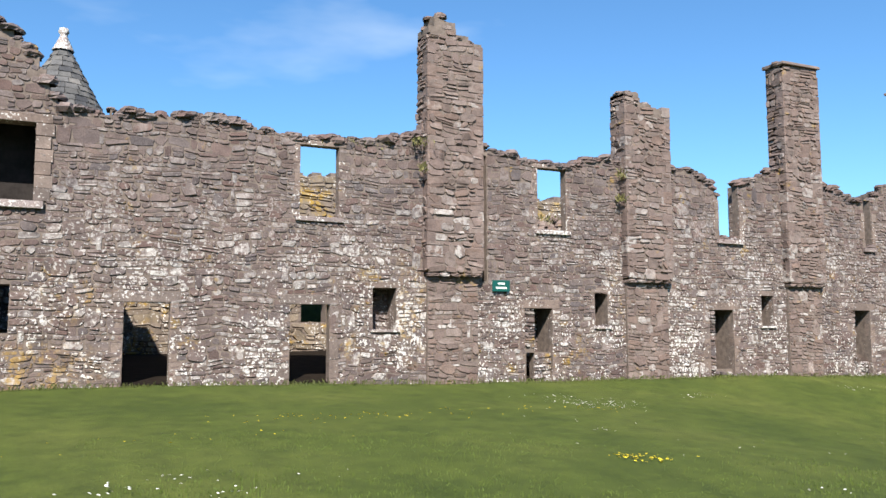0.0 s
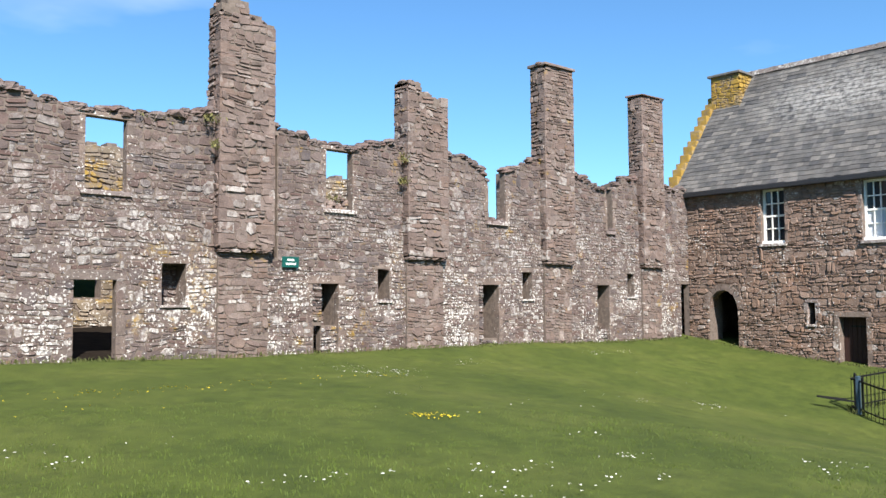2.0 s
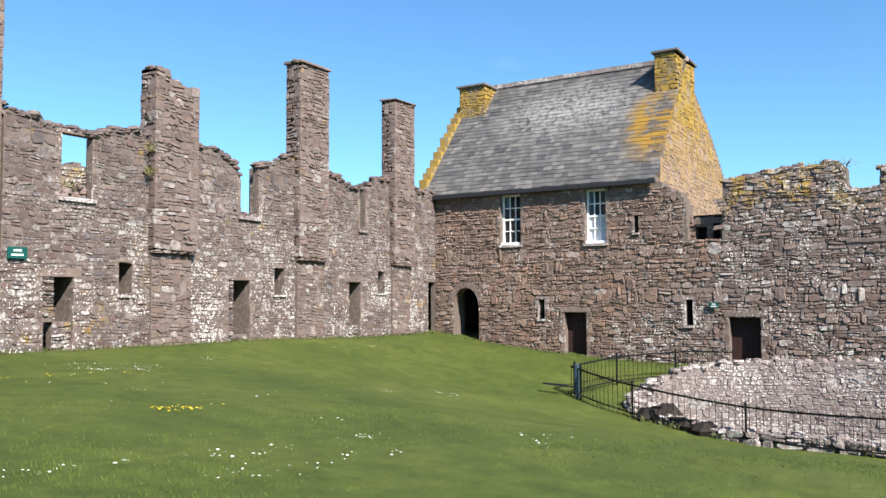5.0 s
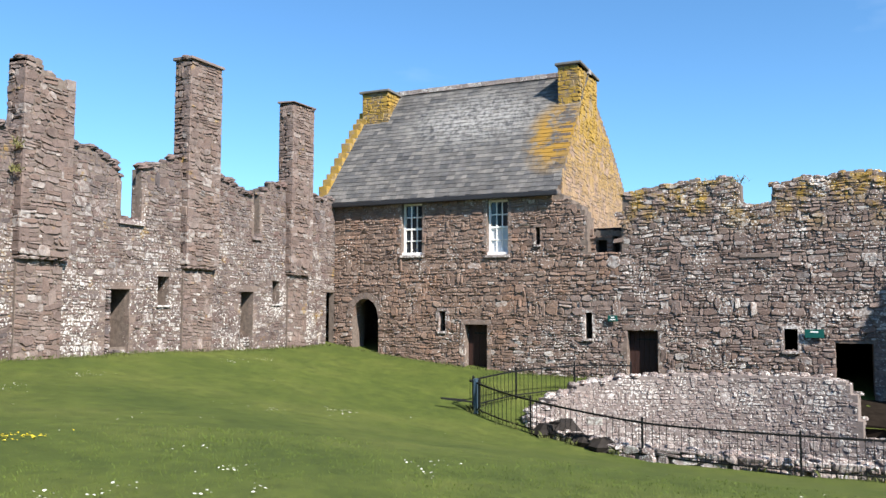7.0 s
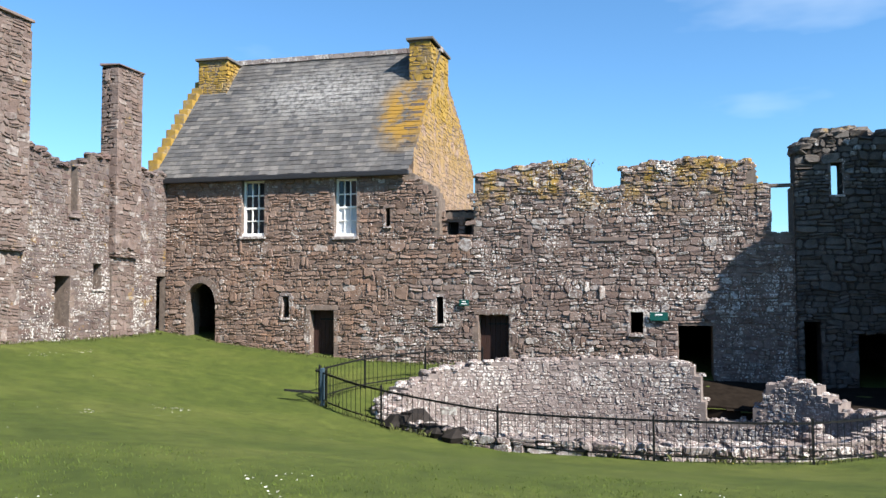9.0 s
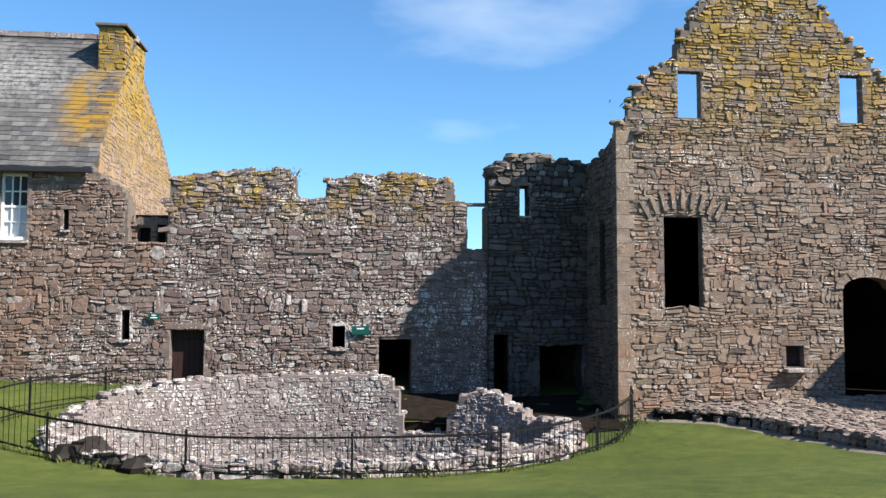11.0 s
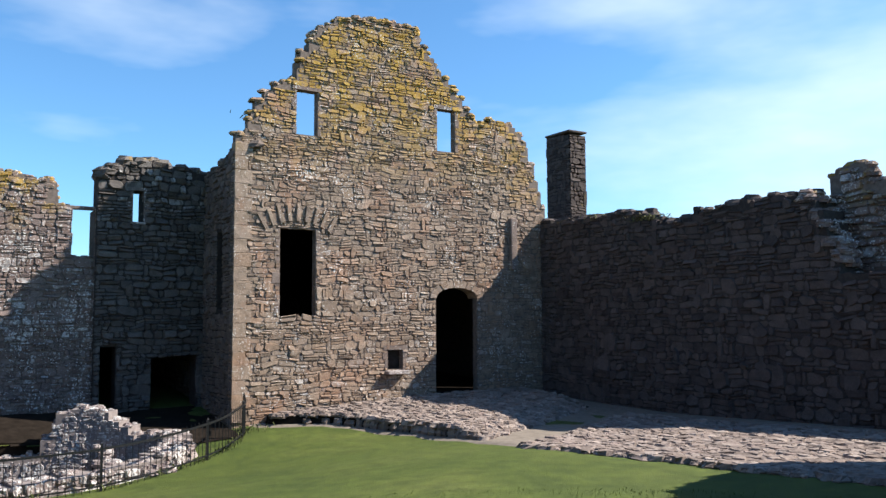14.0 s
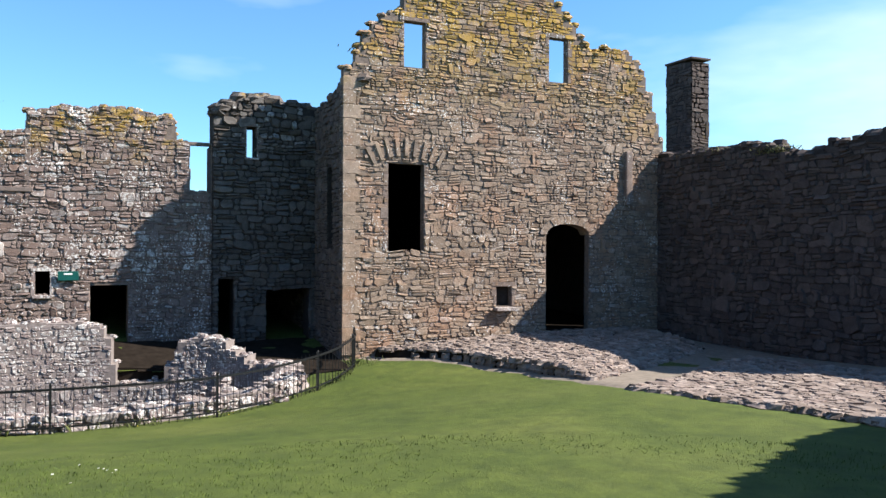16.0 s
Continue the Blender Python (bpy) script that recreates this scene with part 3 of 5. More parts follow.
# ---- south wall, in its own shade, which also darkens the stone ----
south_top = [(-30, 2.8), (6.6, 2.75), (7.8, 2.6), (8.05, 3.0), (8.3, 4.1), (8.5, 4.5), (9.0, 4.72), (10.7, 4.68), (12.3, 4.6), (12.4, 4.4), (13.7, 4.42), (13.8, 4.5), (14.5, 4.75), (15.2, 4.85), (17.1, 4.9), (19.2, 5.0)]
south = Wall("wall_south", (0, -19.69, 0), (1, 0, 0), (0, 1, 0), -16, 19.2, -1.8, south_top, [], 0.9, M_SOUTH, "rubble wall along the paved strip, its shade put into dark stone")
def group_at(name, place, label, category, group=""):
    e = new(name)
    e.location = place
    e.empty_display_size = 0.3
    return tagged(e, label, category, group)


def adopt(thing, ob):
    """Makes ob a part of thing without moving it."""
    ob.parent = thing
    ob.matrix_parent_inverse = Matrix.Translation(thing.location).inverted()
    return ob


def loose_wall(thing, name, *args, **kw):
    w = Wall(name, *args, **kw)
    for k in ("kind", "category", "label"):
        if k in w.ob:
            del w.ob[k]
    adopt(thing, w.ob)
    return w


# dressed stones round the openings of the west range
for o in DOORS[:5]:
    west.surround(o, 0.2, 0.2, 0.0, courses=5, deep=0.2, proud=0.012)
for o in SLITS[1:]:
    west.surround(o, 0.11, 0.13, 0.06, courses=2, deep=0.2, proud=0.01)
west.surround(UPPER[0], 0.28, 0.16, 0.14, courses=6)
for o in UPPER[1:3]:
    west.surround(o, 0.16, 0.1, 0.1, courses=5, deep=0.2, proud=0.015)
for o in UPPER[3:]:
    west.surround((o[0], o[1], o[2], 5.15), 0.15, 0.0, 0.12, courses=4)
west.stones((-5, 9, 0.4, 2.6), rows=(0.06, 0.18), longs=(0.09, 0.42), proud=(0.004, 0.028), limit=290)
west.coping(size=(0.08, 0.22))
v, f = [], []
for k in range(26):
    s = rng.uniform(0.07, 0.15)
    rock_into(v, f, (rng.uniform(5.76, 6.44), rng.uniform(15.95, 16.15), 4.1 + rng.random() ** 1.5 * 0.34), (s, s, s * 0.6), rng.uniform(0, 3))
from_lists("sill_rubble", v, f, M_BREAST, west.ob, "brown rubble lying in a window opening", kind="stuff")
# a door half blocked by a later wall, with a low hole
def infill(name, a, b, z0, z1, face_y, holes=()):
    w = Wall(name, (0, face_y, 0), (1, 0, 0), (0, -1, 0), a, b, z0, [(a, z1), (b, z1)], list(holes), 0.2, M_WEST, "", ragged=0)
    for key in ("kind", "category"):
        del w.ob[key]
    w.ob.parent = west.ob
    w.stones((0, 0, 0, 0), rows=(0.07, 0.16), longs=(0.12, 0.36))


for k, (a, b, z0, z1) in enumerate(DOORS[2:5] + SLITS[1:] + DOORS[5:]):
    infill("blocking", a - 0.1, b + (0.1 if b < 22 else 0.95), z0 - 0.3, z1 + 0.1, 16.47 if k < 3 else 16.3)
    if b < 22:
        west.block("reveal", b + 0.001, b + 0.16, z0 - 0.3 if k < 3 else z0, z1, -0.02, 0.66, M_DRESSED)
    if k < 3:
        infill("narrowing", a + 0.002, a + (0.3, 0.22, 0.16)[k], z0 - 0.3, z1 - 0.01, 15.79, [(a + 0.06, a + 0.29, z0 - 0.3, 1.15)] if k == 0 else [])
        infill("threshold", a + (0.3, 0.22, 0.16)[k], b - 0.002, z0 - 0.3, (1.15, 0.62, 0.7)[k], 15.84)


# chimney breasts of the lodgings
def chimney(x0, x1, base, profile, cap, deep=0.6, label="tall rubble chimney stack on the ruined west wall"):
    c = group_at("chimney_stack", ((x0 + x1) / 2, 15.7, base), label, "chimney", "chimneys of the west range")
    front = loose_wall(c, "breast", (0, 15.5, 0), (1, 0, 0), (0, -1, 0), x0, x1, base, profile, [], deep, M_BREAST, "", ragged=0.04)
    front.stones((0, 0, 0, 0), rows=(0.08, 0.2), longs=(0.14, 0.5), proud=(0.01, 0.045))
    zl = profile[0][1]
    side = loose_wall(c, "flank", (x0, 0, 0), (0, 1, 0), (-1, 0, 0), 15.5, 15.5 + deep, base, [(15.4, zl), (15.5 + deep, zl)], [], 0.05, M_BREAST, "", ragged=0.02)
    side.stones((0, 0, 0, 0), rows=(0.09, 0.2), longs=(0.14, 0.4), proud=(0.01, 0.05))
    front.coping(size=(0.08, 0.2))
    v, f = [], []
    for k in range(5):
        rock_into(v, f, (x0 + (x1 - x0) * (k + 0.5) / 5, 15.64, base - 0.04), ((x1 - x0) / 9, 0.17, 0.05), 0, 0.5, 0.1)
    adopt(c, from_lists("corbel_course", v, f, M_BREAST))
    foot = loose_wall(c, "breast_foot", (0, 15.65, 0), (1, 0, 0), (0, -1, 0), x0 + 0.05, x1 - 0.05, 0.2, [(x0, base - 0.08), (x1, base - 0.08)], [], 0.08, M_BREAST, "", ragged=0.0)
    foot.stones((0, 0, 0, 0), rows=(0.07, 0.2), longs=(0.1, 0.44), proud=(0.008, 0.035))
    z, k = base + 0.05, 0
    while z < profile[0][1] - 0.3:
        h, e = rng.uniform(0.2, 0.34), rng.uniform(0.22, 0.36) if k % 2 else rng.uniform(0.12, 0.2)
        adopt(c, bevelled_box("quoin", (x0 - 0.03, 15.475, z), (x0 + e, 15.5 + 0.45 - e, z + h - 0.01), M_BREAST, None, 0.015, 0.008))
        adopt(c, bevelled_box("quoin", (x1 - e, 15.475, z), (x1 + 0.03, 15.6, z + h - 0.01), M_BREAST, None, 0.015, 0.008))
        z, k = z + h, k + 1
    if cap:
        adopt(c, bevelled_box("cap_slab", (x0 - 0.08, 15.4, profile[0][1] + 0.02), (x1 + 0.08, 16.16, profile[0][1] + 0.1), M_BREAST, None, 0.02, 0.03))
    return c


chimney(2.7, 4.06, 2.97, [(2.7, 8.4), (2.85, 8.75), (3.1, 8.85), (3.4, 8.55), (4.06, 8.25)], False)
chimney(8.18, 9.58, 2.95, [(8.18, 7.7), (8.62, 7.72), (8.66, 7.45), (9.3, 7.4), (9.58, 7.2)], False)
chimney(13.78, 15.16, 2.95, [(13.78, 9.2), (15.16, 9.25)], True)
chimney(19.06, 20.34, 2.95, [(19.06, 9.05), (20.34, 9.1)], True)

# rooms behind the west wall: rear wall and cross walls, open to the sky
rear = Wall("wall_west_rear", (0, 22.3, 0), (1, 0, 0), (0, -1, 0), -14, 22, -0.4, [(-14, 6.1), (-3, 6.15), (2.5, 6.2), (7.5, 5.95), (11.2, 6.15), (12.6, 4.0), (22, 3.9)], [(1.75, 2.5, 1.9, 2.7)], 0.5, M_INNER, "rear rubble wall of the roofless lodgings with yellow lichen", ragged=0.15)
rear.stones((0, 0, 0, 0), rows=(0.1, 0.24), longs=(0.18, 0.6))
for x in (4.6, 10.3, 15.9):
    cross = Wall("wall_cross", (x, 0, 0), (0, 1, 0), (-1, 0, 0), 16.6, 22.29, -0.4, [(16.6, 4.0), (18.5, 3.0), (22.3, 4.0)], [], 0.6, M_INNER, "ruined cross wall between two lodgings", ragged=0.15)
    cross.stones((0, 0, 0, 0), rows=(0.1, 0.24), longs=(0.18, 0.6))
# floor whose near-black colour takes the place of the shadow inside the doors
v, f = [], []
for i in range(20):
    for k in range(8):
        x, y = -15.5 + 1.95 * i, 15.8 + 0.925 * k
        v.append((x, y, ground_z(x, y) + 0.03))
for i in range(19):
    f += [(i * 8 + k, i * 8 + k + 1, i * 8 + 9 + k, i * 8 + 8 + k) for k in range(7)]
from_lists("floor_west_range", v, f, M_EARTH_SHADE, label="earth floor of the roofless west lodgings, its shadow put into the near-black colour", category="floor", kind="structure", smooth=True)
# slab and walls added to keep the end window black
bevelled_box("ceiling_shade_west", (-15.9, 16.6, 5.75), (-4.95, 20.6, 6.0), M_DARK, label="near-black slab added over the end room of the west range to darken it", category="ceiling", kind="structure")
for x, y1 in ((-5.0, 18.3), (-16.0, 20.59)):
    bevelled_box("wall_end_room", (x, 16.6, -0.4), (x + 0.5, y1, 5.74), M_INNER, label="added cross wall that keeps light out of the end room", category="wall", kind="structure")

# dark board put behind the window where there is only shade
bevelled_box("wall_shade_panel", (-8.0, 16.7, 3.2), (-5.02, 16.9, 5.74), M_DARK, label="near-black panel standing in for shade inside the end room", category="wall", kind="structure")

v, f = [], []
for i in range(11):
    for k in range(9):
        x, y = -2.5 + 1.3 * i, 23.4 + 1.2 * k
        up = math.sin(math.pi * i / 10) * math.sin(math.pi * k / 8) ** 0.7
        v.append((x, y, ground_z(x, y) - 0.1 + 3.6 * up))
for i in range(10):
    f += [(i * 9 + k, i * 9 + 9 + k, i * 9 + 10 + k, i * 9 + k + 1) for k in range(8)]
from_lists("grass_bank", v, f, M_GRASS, label="green grassy bank behind the west lodgings", category="bank", kind="structure", smooth=True)

# round stair turret with a slated cone
turret = group_at("stair_turret", (-4.75, 24.35, 0.4), "round rubble stair turret with conical slate roof and pale finial", "turret")
v, f = [], []
for k in range(24):
    a, b = 2 * math.pi * k / 24, 2 * math.pi * (k + 1) / 24
    q = len(v)
    v += [(-4.75 + 1.2 * math.cos(t), 24.35 + 1.2 * math.sin(t), z) for z in (0.3, 7.3) for t in (a, b)]
    f.append((q, q + 1, q + 3, q + 2))
adopt(turret, from_lists("drum", v, f, M_WEST))
v, f = [], []
ROWS_ON_CONE = 15
for r in range(ROWS_ON_CONE):
    z0, z1 = 7.1 + r * 0.178, 7.1 + (r + 1) * 0.178 + 0.02
    ra, rb = 1.55 * (1 - r / 16.5) + 0.02, 1.55 * (1 - (r + 1.1) / 16.5)
    n = max(8, int(26 * (1 - r / 18)))
    for k in range(n):
        a, b = 2 * math.pi * (k + 0.5 * (r % 2)) / n, 2 * math.pi * (k + 0.96 + 0.5 * (r % 2)) / n
        q = len(v)
        lift = rng.uniform(0, 0.02)
        v += [(-4.75 + (ra + lift) * math.cos(a), 24.35 + (ra + lift) * math.sin(a), z0), (-4.75 + (ra + lift) * math.cos(b), 24.35 + (ra + lift) * math.sin(b), z0), (-4.75 + rb * math.cos(b), 24.35 + rb * math.sin(b), z1), (-4.75 + rb * math.cos(a), 24.35 + rb * math.sin(a), z1)]
        f.append((q, q + 1, q + 2, q + 3))
adopt(turret, from_lists("slate_cone", v, f, M_SLATE, kind="stuff"))
v, f = [], []
for r, (rad, z) in enumerate(((0.3, 9.62), (0.1, 10.05), (0.1, 10.1), (0.15, 10.17), (0.12, 10.28), (0.01, 10.32))):
    v += [(-4.75 + rad * math.cos(2 * math.pi * k / 12), 24.35 + rad * math.sin(2 * math.pi * k / 12), z) for k in range(12)]
    if r:
        f += [((r - 1) * 12 + k, (r - 1) * 12 + (k + 1) % 12, r * 12 + (k + 1) % 12, r * 12 + k) for k in range(12)]
adopt(turret, from_lists("finial", v, f, M_PALE, smooth=True))

# ---- north range ----
for o in NORTH_OPEN[1:3]:
    north.surround(o, 0.16, 0.18, 0.0, courses=5)
for o in NORTH_OPEN[3:6]:
    north.surround(o, 0.1, 0.1, 0.08, courses=2, mat=M_PALE)
north.surround(NORTH_OPEN[6], 0.08, 0.08, 0.06, courses=2)
for o in NORTH_OPEN[7:9]:
    north.surround(o, 0.12, 0.14, 0.1, courses=6)
north.surround((-4.66, -4.3, 3.44, 4.85), 0.0, 0.0, 0.0, courses=4, mat=M_PALE)
for u in (-0.4, 0.52):
    for k in range(5):
        north.block("window_jamb", u, u + 0.16, 3.42 + k * 0.33, 3.74 + k * 0.33, 0.03, 0.3, M_DRESSED)
north.block("sill", -0.45, 0.72, 3.3, 3.42, 0.07, 0.3, M_DRESSED)
north.block("lintel", -5.4, -4.3, 4.86, 4.95, 0.0, 0.3, M_DRESSED)
north.block("window_jamb", -4.66, -4.52, 3.44, 4.86, 0.02, 0.5, M_PALE)
north.stones((2.8, 9.0, -0.8, 2.6), rows=(0.07, 0.21), longs=(0.1, 0.44), proud=(0.01, 0.05), limit=290, alt=(lambda u, z: u < 4.7 or z < 2.4 and u < 8.2 - 1.1 * z, M_EAST))
north.coping(size=(0.07, 0.18), mat=M_EAST, keep=lambda u: u < -0.3 or 0.64 < u < 4.4)
v, f = [], []
for u, top in ((u, north.top(u)) for u in [-4.2 + 0.02 * k for k in range(430)]):
    if top > 4.6 and rng.random() < 0.35:
        z = top - abs(rng.gauss(0, 0.55))
        s = rng.uniform(0.08, 0.2)
        north.stone_into(v, f, u, u + s * 2, z - s * 0.8, z, rng.uniform(0.03, 0.055), 0)
from_lists("lichened_stones", v, f, M_EAST, north.ob, kind="stuff")


def arch_fill(wall, a, b, spring, top, mat, deep=0.5):
    """Stones that round off the head of an opening."""
    n, m, r = 14, (a + b) / 2, (b - a) / 2
    v, f = [], []
    for k in range(n):
        u0, u1 = a + (b - a) * k / n, a + (b - a) * (k + 1) / n
        c0, c1 = [spring + (top - spring) * math.sqrt(max(0, 1 - ((u - m) / r) ** 2)) for u in (u0, u1)]
        q = len(v)
        v += [wall.at(u, z, d) for d in (0.01, -deep) for u, z in ((u0, c0), (u1, c1), (u1, top + 0.02), (u0, top + 0.02))]
        f += [(q, q + 1, q + 2, q + 3), (q + 4, q + 7, q + 6, q + 5), (q, q + 4, q + 5, q + 1)]
    from_lists("arch_head", v, f, mat, wall.ob)
    for k in range(11):
        t0, t1 = math.pi * (k + 0.04) / 11, math.pi * (k + 0.96) / 11
        q, v, f = 0, [], []
        for d in (0.04 + rng.uniform(-0.01, 0.02), -0.2):
            for t, g in ((t0, 0), (t1, 0), (t1, 0.24), (t0, 0.24)):
                v.append(wall.at(m - (r + g) * math.cos(t), spring + (top - spring + g) * math.sin(t), d))
        f = [(0, 1, 2, 3), (4, 7, 6, 5), (0, 4, 5, 1), (1, 5, 6, 2), (2, 6, 7, 3), (3, 7, 4, 0)]
        from_lists("voussoir", v, f, M_DRESSED if wall is north else mat, wall.ob)


arch_fill(north, 13.76, 14.9, 1.35, 2.05, M_NORTH)
arch_fill(gable, -16.88, -15.25, 2.25, 2.6, M_GABLE)

# low parapet with two small openings in the broken corner of the house
nook = Wall("wall_nook", (22.75, 0, 0), (0, 1, 0), (-1, 0, 0), 4.4, 5.65, 3.3, [(4.4, 4.3), (5.65, 4.4)], [(5.05, 5.42, 3.62, 4.06), (4.6, 4.84, 3.62, 4.16)], 0.4, M_NORTH, "low rubble parapet with two small square openings", ragged=0.05)
nook.stones((0, 0, 0, 0))
# dark panel puts shade behind the two openings
bevelled_box("wall_nook_shade", (23.2, 4.3, 3.2), (23.5, 5.8, 4.5), M_DARK, label="near-black panel for the shade behind the parapet openings", category="wall", kind="structure")

# the house: gable walls, roof, chimneys
M_HOUSE = stone_material("house_gable_stone", [(0.308, 0.215, 0.162), (0.277, 0.192, 0.138), (0.331, 0.238, 0.185), (0.292, 0.208, 0.154)], ochre=(4.5, 8.5, 0.42), bump=0.35)
house_end = Wall("wall_house_south", (0, 6.66, 0), (1, 0, 0), (0, -1, 0), 22.9, 33, 2.8, [(22.3, 5.9), (25.28, 9.55), (26.6, 10.6), (28.4, 9.9), (31, 8.55), (33, 7.2)], [], 0.5, M_HOUSE, "harled gable of the roofed house with yellow lichen", ragged=0.0)
house_end.stones((0, 0, 0, 0), rows=(0.1, 0.2), longs=(0.2, 0.6), proud=(0.004, 0.018))
bevelled_box("wall_house_north", (23.25, 15.75, -1), (33, 16.3, 5.6), M_NORTH, label="north end wall of the roofed house", category="wall", kind="structure")
bevelled_box("wall_house_rear", (32.5, 6.9, -1), (33, 16.3, 7.1), M_NORTH, label="rear wall of the roofed house", category="wall", kind="structure")
bevelled_box("floor_house", (23.25, 6.7, 2.6), (33, 15.75, 2.8), M_WOOD, label="upper floor inside the house", category="floor", kind="structure")

mt, nodes, links, bs = M_SLATE, M_SLATE.node_tree.nodes, M_SLATE.node_tree.links, M_SLATE.node_tree.nodes["Principled BSDF"]
old = bs.inputs["Base Color"].links[0].from_socket


def patch(centre, size, soft=0.6, grain=4.0, lo=0.45):
    g, mp, ln, sub = nodes.new("ShaderNodeNewGeometry"), nodes.new("ShaderNodeMapping"), nodes.new("ShaderNodeVectorMath"), nodes.new("ShaderNodeMapRange")
    mp.vector_type = "TEXTURE"
    mp.inputs["Location"].default_value, mp.inputs["Scale"].default_value = centre, size
    links.new(g.outputs["Position"], mp.inputs["Vector"])
    ln.operation = "LENGTH"
    links.new(mp.outputs["Vector"], ln.inputs[0])
    sub.inputs["From Min"].default_value, sub.inputs["From Max"].default_value = 1.0, 1.0 - soft
    links.new(ln.outputs["Value"], sub.inputs["Value"])
    n = noise_node(nodes, links, grain, 8, 0.75)
    return times(nodes, links, sub.outputs["Result"], masked(nodes, links, n.outputs["Fac"], lo, lo + 0.12))


col = mixed(nodes, links, patch((25.0, 10.8, 9.3), (2.2, 3.9, 2.1), 0.8, 5.0, 0.44), old, (0.27, 0.262, 0.25))
col = mixed(nodes, links, patch((24.2, 7.2, 8.1), (2.2, 1.35, 2.6), 0.5, 1.6, 0.4), col, (0.25, 0.145, 0.03))
links.new(col, bs.inputs["Base Color"])

nodes, links, bs = M_WEST.node_tree.nodes, M_WEST.node_tree.links, M_WEST.node_tree.nodes["Principled BSDF"]
col = bs.inputs["Base Color"].links[0].from_socket
for place, size, lo in (((-5.4, 15.7, 0.95), (2.0, 1.0, 0.75), 0.47), ((-4.4, 15.7, 2.3), (0.9, 1.0, 0.6), 0.52), ((2.4, 15.6, 2.2), (0.6, 1.0, 1.6), 0.5), ((0.9, 15.7, 1.3), (0.5, 1.0, 0.4), 0.5), ((8.0, 15.6, 2.6), (0.4, 1.0, 1.2), 0.52)):
    col = mixed(nodes, links, patch(place, size, 0.7, 3.5, lo), col, (0.29, 0.19, 0.07))
links.new(col, bs.inputs["Base Color"])

roof = group_at("house_roof", (26.5, 11.4, 5.9), "steep grey slate roof with pale and orange lichen on the house", "roof")
EAVE, RIDGE = Vector((22.12, 0, 5.78)), Vector((26.55, 0, 11.1))
slope = RIDGE - EAVE
out = Vector((-slope.z, 0, slope.x)).normalized()
v, f = [], []
for a, b in ((6.72, 16.35),):
    q = len(v)
    for p in (EAVE, RIDGE, Vector((33.2, 0, 7.0))):
        for y in (a, b):
            v.append((p.x, y, p.z - 0.06))
    f += [(0, 1, 3, 2), (2, 3, 5, 4)]
adopt(roof, from_lists("sarking", v, f, M_SLATE))
v, f, singles = [], [], 0
nrow = 30
for r in range(nrow):
    y = 6.62 + rng.uniform(-0.08, 0)
    while y < 16.3:
        w = rng.uniform(0.2, 0.4)
        s0, s1 = r / nrow, (r + 1.35) / nrow
        lift = 0.004 + rng.uniform(0, 0.01)
        lo, hi = EAVE + slope * s0 + out * (lift + 0.018), EAVE + slope * min(1.0, s1) + out * 0.004
        drop = rng.uniform(-0.02, 0.02)
        near = 8 < y < 13 and r < 14 and singles < 280 and rng.random() < 0.9
        tv, tf = ([], []) if near else (v, f)
        q = len(tv)
        e = min(y + w - 0.008, 16.38)
        under = out * 0.008
        for p in (lo, hi):
            for yy in (y, e):
                pp = p + (slope.normalized() * drop if p is lo else Vector())
                tv.append((pp.x, yy, pp.z))
        for yy in (y, e):
            pp = lo + slope.normalized() * drop - under
            tv.append((pp.x, yy, pp.z))
        tf += [(q, q + 1, q + 3, q + 2), (q + 4, q + 5, q + 1, q)]
        if near:
            singles += 1
            adopt(roof, from_lists("slate", tv, tf, M_SLATE))
        y += w
adopt(roof, from_lists("slate_courses", v, f, M_SLATE, kind="stuff"))
v, f = [], []
for k in range(22):
    box_into(v, f, (26.38, 6.55 + k * 0.445, 11.02), (26.75, 6.98 + k * 0.445, 11.2), 0.012)
adopt(roof, from_lists("ridge_stones", v, f, M_PALE))
# gutter, big and dark so that it also paints the shadow under the eave
adopt(roof, bevelled_box("gutter", (22.0, 6.6, 5.6), (22.16, 15.72, 5.77), M_GUTTER, None, 0.03))
for k in range(15):
    p = EAVE + slope * (k + 0.2) / 15.5
    adopt(roof, bevelled_box("skew_stone", (p.x - 0.05, 16.2, p.z - 0.25), (p.x + 0.42, 16.62, p.z + 0.3 + rng.uniform(-0.05, 0.05)), M_OCHRE, None, 0.03, 0.02))


def house_chimney(x0, x1, y0, y1, z0, z1):
    c = group_at("house_chimney", ((x0 + x1) / 2, (y0 + y1) / 2, z0), "square rubble chimney covered in yellow lichen with slate cap", "chimney", "house chimneys")
    a = loose_wall(c, "breast", (x0, 0, 0), (0, 1, 0), (-1, 0, 0), y0, y1, z0, [(y0, z1), (y1, z1)], [], x1 - x0, M_OCHRE, "", ragged=0)
    a.stones((0, 0, 0, 0), rows=(0.1, 0.2), longs=(0.15, 0.4), proud=(0.006, 0.03))
    b = loose_wall(c, "flank", (0, y0, 0), (1, 0, 0), (0, -1, 0), x0, x1, z0, [(x0, z1), (x1, z1)], [], 0.05, M_OCHRE, "", ragged=0)
    b.stones((0, 0, 0, 0), rows=(0.1, 0.2), longs=(0.15, 0.4), proud=(0.006, 0.03))
    adopt(c, bevelled_box("cap_slab", (x0 - 0.12, y0 - 0.1, z1 + 0.003), (x1 + 0.12, y1 + 0.1, z1 + 0.1), M_SLATE, None, 0.02))


house_chimney(25.28, 28.0, 6.655, 7.5, 8.4, 11.12)
house_chimney(25.3, 27.6, 15.05, 16.3, 8.6, 10.95)


